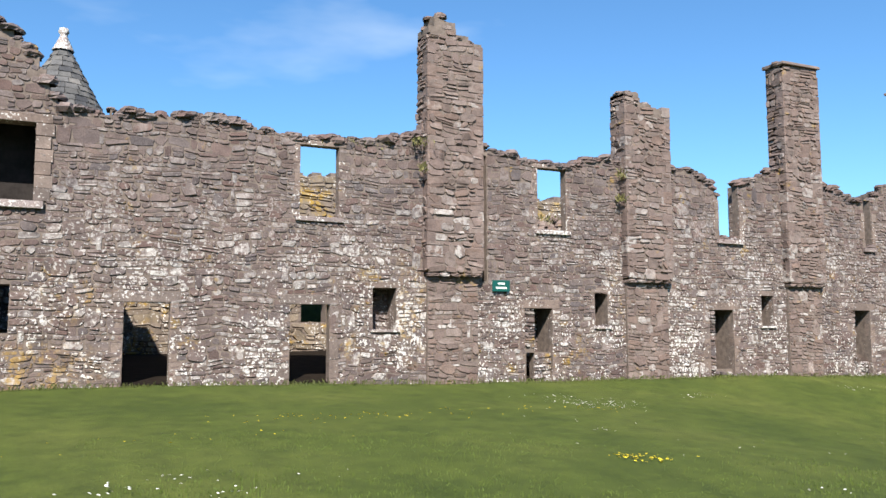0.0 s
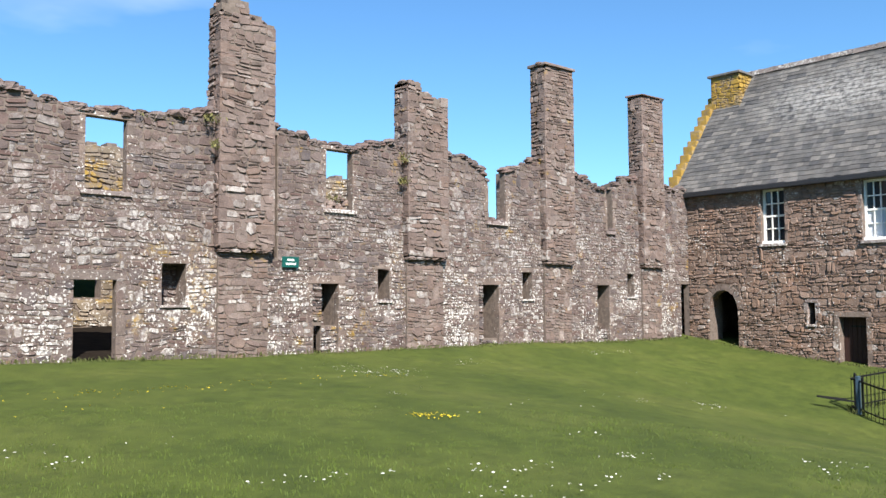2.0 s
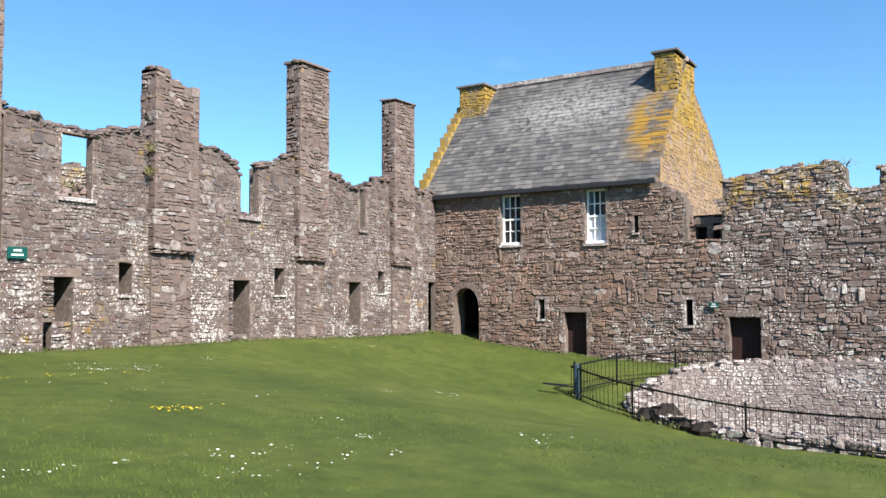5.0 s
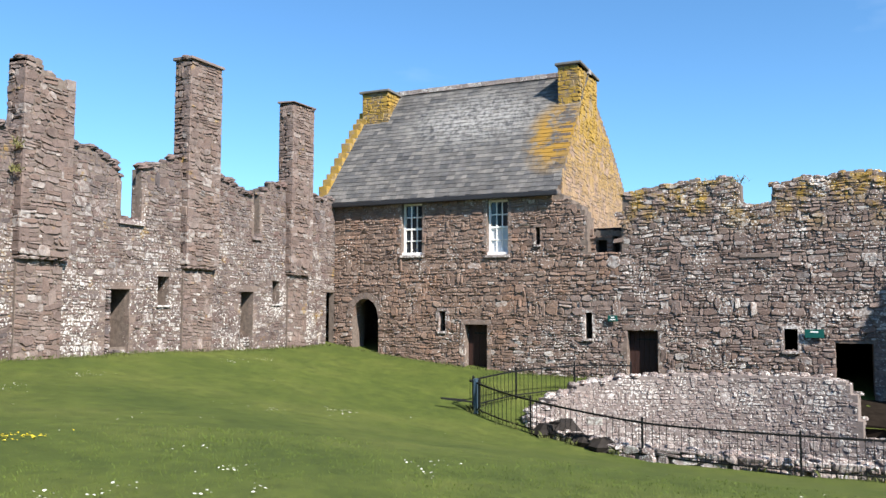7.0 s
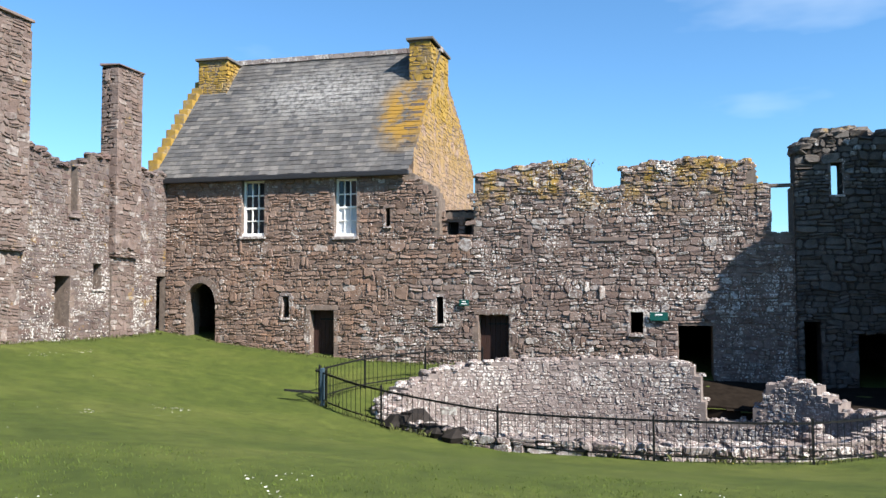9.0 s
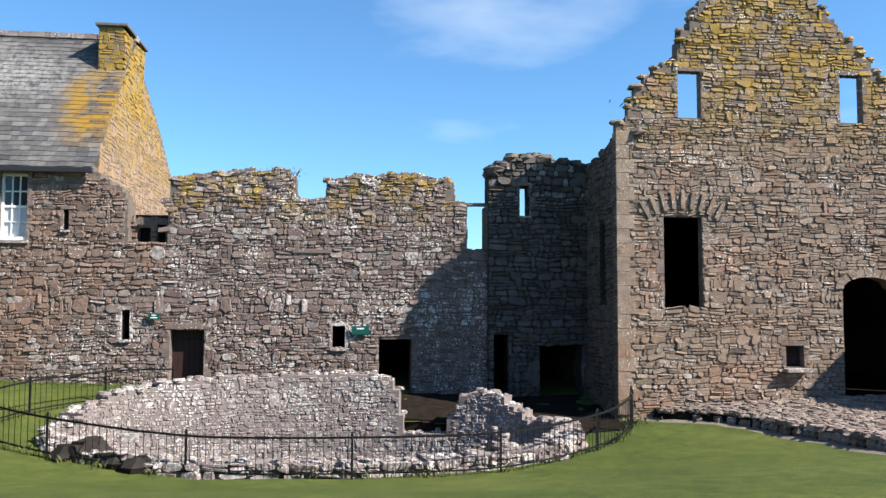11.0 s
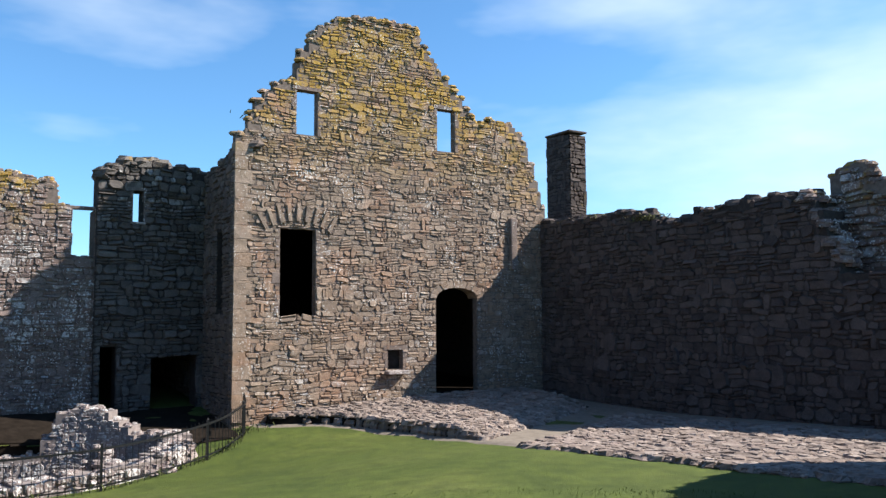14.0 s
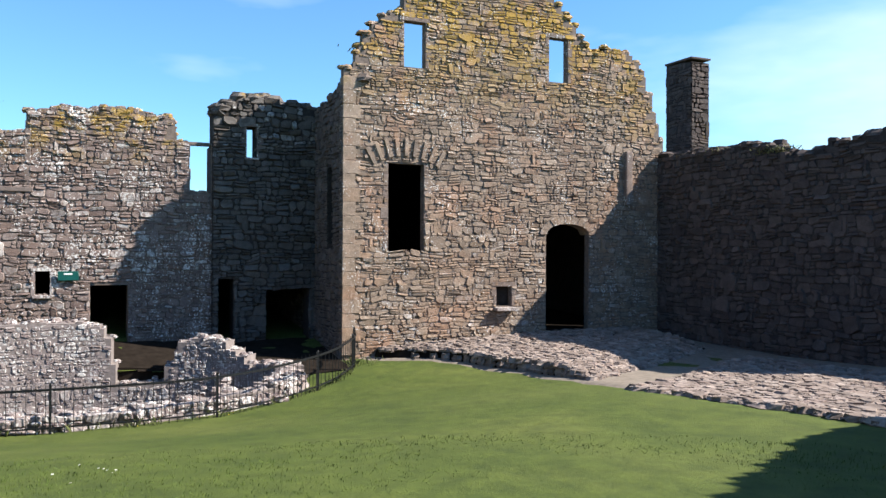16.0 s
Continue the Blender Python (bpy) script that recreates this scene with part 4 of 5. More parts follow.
def sash(name, y0, y1, z0, z1, pale_low):
    w = group_at(name, (22.5, (y0 + y1) / 2, z0), "white painted sash window of twelve panes", "window")
    w["kind"] = "structure"
    x0, x1, e = 22.46, 22.56, 0.075
    for nm, a, b in (("window_frame", (y0, z0), (y0 + e, z1)), ("window_frame", (y1 - e, z0), (y1, z1)), ("window_frame", (y0 + e, z1 - e), (y1 - e, z1)), ("window_sill", (y0 - 0.03, z0 - 0.02), (y1 + 0.03, z0 + 0.1))):
        adopt(w, bevelled_box(nm, (x0 - (0.14 if "sill" in nm else 0), a[0], a[1]), (x1, b[0], b[1]), M_WHITE, None, 0.008))
    zs = [z0 + 0.1 + (z1 - e - z0 - 0.1) * k / 4 for k in range(5)]
    yy = [y0 + e + (y1 - y0 - 2 * e) * k / 3 for k in range(4)]
    for k in (1, 2):
        adopt(w, bevelled_box("glazing_bar", (x0 + 0.02, yy[k] - 0.018, zs[0]), (x1 - 0.01, yy[k] + 0.018, zs[4]), M_WHITE, None, 0.004))
    for k in (1, 2, 3):
        h = 0.034 if k == 2 else 0.018
        adopt(w, bevelled_box("meeting_rail" if k == 2 else "glazing_bar", (x0 + 0.012, yy[0], zs[k] - h), (x1 - 0.004, yy[3], zs[k] + h), M_WHITE, None, 0.004))
    for i in range(3):
        for k in range(4):
            adopt(w, bevelled_box("pane", (x1 - 0.03, yy[i] + 0.01, zs[k] + 0.01), (x1 - 0.024, yy[i + 1] - 0.01, zs[k + 1] - 0.01), M_GLASS if not (pale_low and k < 2) else M_PALE_PANE, None, 0.0))


# pale panes for the lower half of window_2
M_PALE_PANE = plain_material("pale_pane", (0.55, 0.57, 0.6), 0.2, 0, 0.1, 3, 0.0)
sash("window_1", 11.9, 12.76, 3.67, 5.63, False)
sash("window_2", 8.49, 9.29, 3.6, 5.6, True)


def plank_door(name, y0, y1, z0, z1, label):
    d = group_at(name, (22.65, (y0 + y1) / 2, z0), label, "door")
    d["kind"] = "structure"
    n = 6
    for k in range(n):
        adopt(d, bevelled_box("plank", (22.62, y0 + (y1 - y0) * k / n + 0.003, z0), (22.67, y0 + (y1 - y0) * (k + 1) / n - 0.003, z1), M_WOOD, None, 0.006))
    for z in (z0 + 0.3, z1 - 0.3):
        adopt(d, bevelled_box("hinge_strap", (22.605, y0 + 0.03, z - 0.03), (22.619, y1 - 0.25, z + 0.03), M_IRON, None, 0.003))
    adopt(d, bevelled_box("door_handle", (22.57, y0 + 0.08, (z0 + z1) / 2), (22.615, y0 + 0.12, (z0 + z1) / 2 + 0.16), M_IRON, None, 0.01))


plank_door("door_1", 9.3, 10.16, -0.9, 1.09, "closed dark brown plank door in a low doorway")
plank_door("door_2", 3.3, 4.29, -1.1, 0.97, "closed dark red-brown plank door beside the cistern")

# rooms added behind the north wall, tower and gable, painted near-black for shade
bevelled_box("ceiling_shade_cellars", (23.2, -8.5, 3.0), (30, 6.6, 3.25), M_DARK, label="added slab that keeps the cellars of the north range dark", category="ceiling", kind="structure")
bevelled_box("ceiling_shade_tower", (22.8, -8.49, 2.7), (23.19, -5.4, 2.95), M_DARK, label="added slab that darkens the inside of the stair tower", category="ceiling", kind="structure")
bevelled_box("wall_added_cellar_rear", (29.5, -8.49, -2), (30, 15.7, 2.98), M_DARK, label="added rear wall of the cellars, near-black for shade", category="wall", kind="structure")
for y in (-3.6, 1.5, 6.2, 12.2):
    bevelled_box("wall_cellar_cross", (23.21, y, -2), (29.49, y + 0.5, 2.58), M_DARK, label="added wall between two cellars, near-black for shade", category="wall", kind="structure")
bevelled_box("ceiling_shade_gable", (19.85, -19.7, 5.05), (30, -9.36, 5.3), M_DARK, label="near-black slab added over the room behind the gable for its shade", category="ceiling", kind="structure")
bevelled_box("wall_added_gable_rear", (29.5, -19.7, -2), (30, -9.36, 5.04), M_DARK, label="added rear wall of the room behind the gable, near-black for shade", category="wall", kind="structure")
bevelled_box("wall_gable_room_south", (20.12, -20.4, -2), (30, -19.71, 5.6), M_SOUTH, label="added south wall closing the room behind the gable", category="wall", kind="structure")
# near-black plate gives the niche its shade
bevelled_box("niche_shade", (19.44, -14.05, -0.05), (19.46, -13.4, 0.66), M_DARK, gable.ob, 0)

# ---- gable details ----
gable.surround(GABLE_OPEN[0], 0.16, 0.0, 0.0, courses=8, deep=0.24, proud=0.02)
gable.surround(GABLE_OPEN[1], 0.14, 0.12, 0.0, courses=5, deep=0.24, proud=0.02)
gable.surround(GABLE_OPEN[2], 0.14, 0.12, 0.0, courses=5, deep=0.24, proud=0.02)
gable.surround(GABLE_OPEN[3], 0.16, 0.14, 0.0, courses=2, deep=0.24, proud=0.02)
gable.block("niche_sill", -14.06, -13.36, -0.14, -0.03, 0.27, 0.2, M_PALE)
gable.block("upright_slab", -18.52, -18.26, 3.25, 5.05, 0.17, 0.1, M_DRESSED, None, 0.04)
for k in range(9):
    t = math.radians(60 + 60 * k / 8)
    u, z = -10.43 + 2.2 * math.cos(t), 2.55 + 2.2 * math.sin(t)
    bx = bevelled_box("voussoir", (-0.06, -0.06, -0.26), (0.1, 0.06, 0.26), M_GABLE, None, 0.015, 0.008)
    bx.matrix_world = Matrix.Translation((19.2, u, z)) @ Matrix.Rotation(t - math.pi / 2, 4, "X")
    bx.parent = gable.ob
for k in range(20):
    e = 0.14 if k % 2 else 0.0
    gable.block("quoin", -8.86 - e, -8.48, -1.3 + k * 0.4, -0.91 + k * 0.4, 0.05, 0.3, M_GABLE)
gable.stones((-15.2, -8.9, -1, 4.5), rows=(0.05, 0.18), longs=(0.1, 0.52), proud=(0.006, 0.042), limit=290, alt=(lambda u, z: u < -18.3 and z > 5.4, M_HOUSE))
gable.coping(size=(0.07, 0.2))
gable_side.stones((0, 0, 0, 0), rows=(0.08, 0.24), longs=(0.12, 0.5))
gable_side.coping(size=(0.12, 0.3))
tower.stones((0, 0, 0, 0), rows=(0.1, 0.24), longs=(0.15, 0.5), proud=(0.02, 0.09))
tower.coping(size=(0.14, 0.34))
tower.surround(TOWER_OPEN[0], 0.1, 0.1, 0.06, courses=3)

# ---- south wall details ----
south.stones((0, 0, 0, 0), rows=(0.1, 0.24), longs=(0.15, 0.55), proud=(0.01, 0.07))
south.coping(size=(0.12, 0.3), keep=lambda u: u > 8.9)
# paler stone on the broken end and the pier stands in for sunlight
south.coping("broken_end", (0.1, 0.24), M_EAST, keep=lambda u: 7.7 < u <= 8.9)
v, f = [], []
for k in range(150):
    t = rng.random()
    s = rng.uniform(0.08, 0.22)
    rock_into(v, f, (8.95 - 1.0 * t + rng.uniform(-0.12, 0.06), -19.7 - rng.uniform(-0.04, 0.85), 4.8 - 1.8 * t + rng.uniform(-0.15, 0.05)), (s, s * 0.9, s * 0.4), rng.uniform(0, 3))
from_lists("torn_masonry", v, f, M_EAST, south.ob, "torn masonry at the broken wall end, sunlight put into paler stone", kind="stuff")
for k in range(5):
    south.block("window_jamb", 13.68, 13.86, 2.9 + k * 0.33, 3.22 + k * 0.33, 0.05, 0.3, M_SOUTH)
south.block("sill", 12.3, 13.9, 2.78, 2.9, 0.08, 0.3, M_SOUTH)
stack = group_at("chimney_stack", (20.5, -22, 4.4), "plain grey rubble chimney rising behind the south wall", "chimney")
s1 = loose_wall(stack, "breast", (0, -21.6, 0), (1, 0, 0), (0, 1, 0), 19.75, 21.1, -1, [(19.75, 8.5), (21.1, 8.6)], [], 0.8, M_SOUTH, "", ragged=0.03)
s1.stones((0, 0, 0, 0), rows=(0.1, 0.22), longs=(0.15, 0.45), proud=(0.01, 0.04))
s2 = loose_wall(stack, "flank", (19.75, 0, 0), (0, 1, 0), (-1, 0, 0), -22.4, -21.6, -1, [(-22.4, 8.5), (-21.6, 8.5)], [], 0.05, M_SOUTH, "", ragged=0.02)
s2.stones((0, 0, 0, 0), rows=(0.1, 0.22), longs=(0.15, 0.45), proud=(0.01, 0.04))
adopt(stack, bevelled_box("cap_slab", (19.7, -22.45, 8.62), (21.15, -21.55, 8.7), M_SOUTH, None, 0.03))
pier = Wall("wall_pier", (0, -20.75, 0), (1, 0, 0), (0, 1, 0), 7.15, 8.75, -1, [(7.15, 4.6), (7.2, 4.85), (7.7, 4.95), (7.74, 5.3), (8.6, 5.45), (8.75, 4.8)], [], 0.5, M_EAST, "broken rubble pier standing behind the south wall", ragged=0.12)
pier.stones((0, 0, 0, 0), proud=(0.02, 0.12))
for x, zt in ((7.73, 5.25), (7.14, 4.6)):
    end = Wall("wall_pier_end", (x, 0, 0), (0, 1, 0), (-1, 0, 0), -21.24, -20.76, 2.0, [(-21.3, zt), (-20.7, zt)], [], 0.04, M_EAST, "torn end of the rubble pier, paler in colour for its sunlight", ragged=0.05)
    end.stones((0, 0, 0, 0), rows=(0.08, 0.22), longs=(0.12, 0.4), proud=(0.02, 0.1))
pier.coping(size=(0.12, 0.28), mat=M_EAST)
stub = Wall("wall_stub", (0, -24.0, 0), (1, 0, 0), (0, 1, 0), 4.6, 7.2, -1, [(4.6, 5.2), (5.9, 5.4), (6.2, 4.3), (7.2, 3.9)], [], 0.7, M_EAST, "low broken wall far behind the south wall", ragged=0.15)
stub.stones((0, 0, 0, 0))
# a wall added out of view, cut to shade the south-west lawn
shade_wall = Wall("wall_south_range", (0, -13.2, 0), (1, 0, 0), (0, 1, 0), -14, 3.1, -1, [(-14, 8.6), (-3.4, 8.2), (-0.75, 5.75), (1.35, 3.8), (3.1, 2.0)], [], 0.9, M_SOUTH, "tall wall added out of view to cast the shadow on the lawn", ragged=0.1)
shade_wall.stones((0, 0, 0, 0), rows=(0.16, 0.3), longs=(0.3, 0.8))


# unseen wall added to keep sky light off the shaded walls
sky_block = Wall("wall_court_end", (-16.6, 0, 0), (0, 1, 0), (1, 0, 0), -13.1, 15.9, -1, [(-13.1, 7.5), (-6, 6.4), (5, 5.8), (15.9, 7.0)], [], 0.8, M_SOUTH, "unseen rubble wall added behind the lawn to cut sky light", ragged=0.15)
sky_block.stones((0, 0, 0, 0), rows=(0.2, 0.4), longs=(0.4, 0.9))


# ---- cistern ----
class RoundWall(Wall):
    """The same wall bent round the cistern; u is the angle times 4."""

    out = 1.0

    def at(self, u, z, d):
        a = u / 4.0
        x, y = rim(a)
        n = Vector((math.cos(a) / 2.45, math.sin(a) / 6.1, 0)).normalized()
        d = d + 0.35
        return (x + n.x * d * self.out, y + n.y * d * self.out, z)


class RoundWallIn(RoundWall):
    out = -1.0


rim_top = [(-2.2, -1.5), (-1.75, -1.35), (-1.5, -1.2), (-1.25, -1.24), (-1.12, -1.35), (-1.0, -1.0), (-0.86, -0.62), (-0.72, -0.6), (-0.63, -0.95), (-0.58, -1.75), (-0.36, -1.75), (-0.34, -0.75), (-0.31, -0.3), (-0.2, -0.16), (0.4, -0.2), (0.75, -0.32), (1.0, -0.5), (1.25, -0.78), (1.45, -1.02), (1.7, -1.25), (2.1, -1.5), (2.6, -1.6), (math.pi, -1.62), (3.7, -1.6), (2 * math.pi - 2.2, -1.5)]
prof = [(a * 4, z) for a, z in rim_top]
cistern = RoundWallIn("wall_cistern", (0, 0, 0), (1, 0, 0), (0, 1, 0), -2.2 * 4, (2 * math.pi - 2.2) * 4, -3.4, prof, [], 0.7, M_PALE, "round pale rubble wall of a large ruined cistern", ragged=0.05)
cistern.stones((-1.2, 5.6, -2, 0), rows=(0.05, 0.16), longs=(0.05, 0.22), proud=(0.003, 0.024), limit=280)
cistern.coping(size=(0.07, 0.18))
skin = RoundWall("outer_face", (0, 0, 0), (1, 0, 0), (0, 1, 0), -2.2 * 4, (2 * math.pi - 2.2) * 4, -3.4, prof, [], 0.03, M_PALE, "", ragged=0.0)
for key in ("kind", "category"):
    del skin.ob[key]
skin.ob.parent = cistern.ob
skin.stones((0, 0, 0, 0), rows=(0.14, 0.32), longs=(0.12, 0.42), proud=(0.02, 0.1))
v, f = [], []
for k in range(60):
    a, r = rng.uniform(0, 6.3), rng.random() ** 0.5
    s = rng.uniform(0.08, 0.2)
    rock_into(v, f, (18.3 + 0.5 * r * math.cos(a), -4.9 + 1.3 * r * math.sin(a), -3.0 + (1 - r) * 1.7), (s, s, s * 0.6), rng.uniform(0, 3))
from_lists("rubble_heap", v, f, M_PALE, label="heap of pale tumbled masonry inside the cistern", category="rubble", kind="stuff")
# pit side and bottom are coloured near-black to hold the pit's shade
v, f = [], []
for k in range(73):
    t = 2 * math.pi * k / 72
    x, y = 17.3 + 2.56 * math.cos(t), -0.4 + 6.22 * math.sin(t)
    v += [(x, y, -3.3), (x, y, ground_z(x, y) + 0.06)]
    if k:
        f.append((2 * k - 2, 2 * k, 2 * k + 1, 2 * k - 1))
from_lists("earth_bank", v, f, M_EARTH_SHADE, label="earth side of the pit behind the broken cistern wall, near-black for shade", category="ground", kind="structure", smooth=True)
pit_floor = from_lists("cistern_floor", [(14.4, -7, -3.2), (20.3, -7, -3.2), (20.3, 6.2, -3.2), (14.4, 6.2, -3.2)], [(0, 1, 2, 3)], M_EARTH_SHADE, label="stony bottom of the cistern, its shade in the near-black colour", category="floor", kind="structure")


# dark sheet laid over the grass where the corner is only in shade
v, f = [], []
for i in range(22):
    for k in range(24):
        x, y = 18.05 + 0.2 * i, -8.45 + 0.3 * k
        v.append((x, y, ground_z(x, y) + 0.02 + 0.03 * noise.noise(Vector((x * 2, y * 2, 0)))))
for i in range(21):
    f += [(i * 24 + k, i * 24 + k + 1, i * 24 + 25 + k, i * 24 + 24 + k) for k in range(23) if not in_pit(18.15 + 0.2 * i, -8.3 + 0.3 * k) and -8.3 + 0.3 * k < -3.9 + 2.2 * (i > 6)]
from_lists("earth_floor", v, f, M_EARTH_SHADE, label="near-black ground standing in for the shade in the corner below the tower", category="ground", kind="structure", smooth=True)


# floor behind the gable, with the room's shade in its colour
v, f = [], []
for i in range(12):
    for k in range(12):
        x, y = 19.5 + 0.95 * i, -19.68 + 0.93 * k
        v.append((x, y, ground_z(x, y) + 0.12))
for i in range(11):
    f += [(i * 12 + k, i * 12 + k + 1, i * 12 + 13 + k, i * 12 + 12 + k) for k in range(11)]
from_lists("floor_gable_room", v, f, M_EARTH_SHADE, label="earth floor of the roofless room behind the gable, near-black for its shade", category="floor", kind="structure", smooth=True)


def boulder(x, y, s, mat, label):
    v, f = [], []
    for k in range(3):
        q = s * rng.uniform(0.5, 0.8)
        rock_into(v, f, (x + rng.uniform(-s, s) * 0.4, y + rng.uniform(-s, s) * 0.4, ground_z(x, y) + q * 0.35), (q, q * 0.8, q * 0.6), rng.uniform(0, 3), 0.9, 0.28)
    return from_lists("boulder", v, f, mat, label=label, category="stone", group="stones inside the fence")


for x, y, s in ((15.85, 4.75, 0.58), (15.5, 4.05, 0.54), (15.25, 3.4, 0.48), (15.1, 2.7, 0.38), (15.0, 2.1, 0.3)):
    boulder(x, y, s, M_DARK, "dark mossy boulder beside the cistern rim")
for k in range(16):
    y = 1.6 - k * 0.5
    boulder(15.05 + 0.02 * (y + 1) ** 2 + rng.uniform(-0.1, 0.15), y, rng.uniform(0.16, 0.32), M_PALE, "pale boulder beside the cistern rim")

# ---- iron fence round the cistern ----
FENCE = [(20.9, 3.9), (20.5, 5.6), (19.2, 7.1), (17.3, 7.75), (16.9, 7.4), (15.7, 5.45), (14.75, 2.35), (14.35, -1.1), (14.6, -4.3), (16.2, -6.95), (17.95, -8.4), (18.9, -8.75)]


def spline(pts, per):
    res = []
    for i in range(len(pts) - 1):
        p = [Vector(pts[max(0, min(len(pts) - 1, i + k))]) for k in (-1, 0, 1, 2)]
        for k in range(per):
            t = k / per
            res.append(0.5 * (2 * p[1] + (p[2] - p[0]) * t + (2 * p[0] - 5 * p[1] + 4 * p[2] - p[3]) * t * t + (3 * p[1] - p[0] - 3 * p[2] + p[3]) * t ** 3))
    return res + [Vector(pts[-1])]


line = spline(FENCE, 40)
fence = group_at("iron_fence", (14.35, -1.1, ground_z(14.35, -1.1)), "low black painted iron railing curving round the cistern", "fence")


def rail(name, h, r, parent, mat=M_IRON, pts=None):
    v, f = [], []
    pts = pts or line[::4] + [line[-1]]
    for k, p in enumerate(pts):
        q = pts[min(k + 1, len(pts) - 1)] - pts[max(k - 1, 0)]
        s = Vector((-q.y, q.x)).normalized() * r
        z = ground_z(p.x, p.y) + h
        v += [(p.x + s.x, p.y + s.y, z - r), (p.x + s.x, p.y + s.y, z + r), (p.x - s.x, p.y - s.y, z + r), (p.x - s.x, p.y - s.y, z - r)]
        if k:
            f += [(4 * k - 4 + i, 4 * k - 4 + (i + 1) % 4, 4 * k + (i + 1) % 4, 4 * k + i) for i in range(4)]
    return adopt(parent, from_lists(name, v, f, mat))


rail("top_rail", 0.86, 0.022, fence)
rail("bottom_rail", 0.12, 0.016, fence)


def bar_mesh(name, r, h, tip):
    v, f = [], []
    for z, q in ((-0.12, r), (h, r), (h + tip, r * 0.25)):
        k = len(v)
        v += [(q * math.cos(a), q * math.sin(a), z) for a in (0.8, 2.37, 3.94, 5.51)]
        if k:
            f += [(k - 4 + i, k - 4 + (i + 1) % 4, k + (i + 1) % 4, k + i) for i in range(4)]
    f.append((len(v) - 4, len(v) - 3, len(v) - 2, len(v) - 1))
    me = bpy.data.meshes.new(name)
    me.from_pydata(v, [], f)
    me.materials.append(M_IRON)
    return me


PICKET, POST = bar_mesh("picket", 0.0085, 0.93, 0.03), bar_mesh("post", 0.034, 0.96, 0.04)
gone, last = 0.0, line[0]
post_at = [Vector(p) for p in FENCE]
for p in line:
    gone += (p - last).length
    last = p
    if gone >= 0.135:
        gone = 0.0
        ob = new("picket", PICKET)
        ob.location = (p.x, p.y, ground_z(p.x, p.y))
        adopt(fence, ob)
for p in post_at:
    ob = new("post", POST)
    ob.location = (p.x, p.y, ground_z(p.x, p.y))
    adopt(fence, ob)
gp1 = (17.0, 7.55)
adopt(fence, bevelled_box("corner_post", (gp1[0] - 0.07, gp1[1] - 0.05, ground_z(*gp1) - 0.1), (gp1[0] + 0.07, gp1[1] + 0.05, ground_z(*gp1) + 0.98), M_BLUE, None, 0.02, label="wide blue-grey corner post"))
hoop = [Vector((17.0, 7.55)) + Vector((-1.0 * math.sin(t) * 0.5, 0.55 * math.sin(t) * 1.3 + 0.1 * t)) for t in [math.pi * k / 14 for k in range(15)]]
rail("guard_hoop", 0.3, 0.022, fence, M_IRON, hoop)
plaque = (15.05, 3.55)
adopt(fence, bevelled_box("notice_plate", (plaque[0] - 0.12, plaque[1] - 0.2, ground_z(*plaque) + 0.62), (plaque[0] - 0.1, plaque[1] + 0.2, ground_z(*plaque) + 0.8), M_PALE, None, 0.004, label="small pale notice plate"))


# ---- signs ----
def sign(name_at, face, w, h, lines):
    x, y, z = name_at
    s = group_at("wall_sign", (x, y, z), "small green enamel sign with white lettering bars on the wall", "sign", "green wall signs")
    if face == "y":
        adopt(s, bevelled_box("board", (x - w / 2, y - 0.1, z - h / 2), (x + w / 2, y - 0.075, z + h / 2), M_GREEN, None, 0.006))
    else:
        adopt(s, bevelled_box("board", (x - 0.13, y - w / 2, z - h / 2), (x - 0.105, y + w / 2, z + h / 2), M_GREEN, None, 0.006))
    for k in range(lines):
        zz, hw = z + h * 0.2 - k * h * 0.38, w * (0.2 if k == 0 else 0.3)
        if face == "y":
            adopt(s, bevelled_box("lettering_bar", (x - hw, y - 0.106, zz - h * 0.08), (x + hw, y - 0.1005, zz + h * 0.08), M_WHITE, None, 0))
        else:
            adopt(s, bevelled_box("lettering_bar", (x - 0.136, y - hw, zz - h * 0.08), (x - 0.1305, y + hw, zz + h * 0.08), M_WHITE, None, 0))


sign((4.62, 15.74, 2.7), "y", 0.46, 0.26, 2)
sign((22.3, 4.75, 1.36), "x", 0.32, 0.2, 2)
sign((22.3, -1.37, 0.95), "x", 0.54, 0.26, 1)

# ---- paved strip below the gable and the south wall ----
EDGE_X = [1.0, 4.8, 6.6, 7.9, 9.3, 11.7, 14.3, 16.7, 17.9, 18.4, 18.8, 19.3]
EDGE_Y = [-11.8, -11.3, -11.05, -10.95, -10.83, -11.13, -11.22, -10.8, -10.3, -9.65, -9.0, -8.7]


def edge_y(x):
    return float(np.interp(x, EDGE_X, EDGE_Y))


v, f = [], []
cols = [1.0 + 0.35 * k for k in range(53)]
for x in cols:
    e = edge_y(x) + 0.1 * noise.noise(Vector((x * 1.3, 0, 0)))
    for k in range(31):
        y = e + (-19.66 - e) * k / 30
        v.append((x, y, ground_z(x, y) + (0.03 if k else -0.1) + 0.03 * noise.noise(Vector((x, y, 7)))))
for i in range(len(cols) - 1):
    f += [(i * 31 + k, i * 31 + k + 1, i * 31 + 32 + k, i * 31 + 31 + k) for k in range(30)]
paving = from_lists("pavement", v, f, M_GRIT, label="strip of gritty earth and worn cobbles below the gable", category="pavement", kind="structure", smooth=True)


def path_x(y):
    return 10.6 + 0.6 * (-11.8 - y)


def on_path(x, y):
    return abs(x - path_x(y)) < 0.95 - 0.04 * (-11.8 - y) and y > -18.5


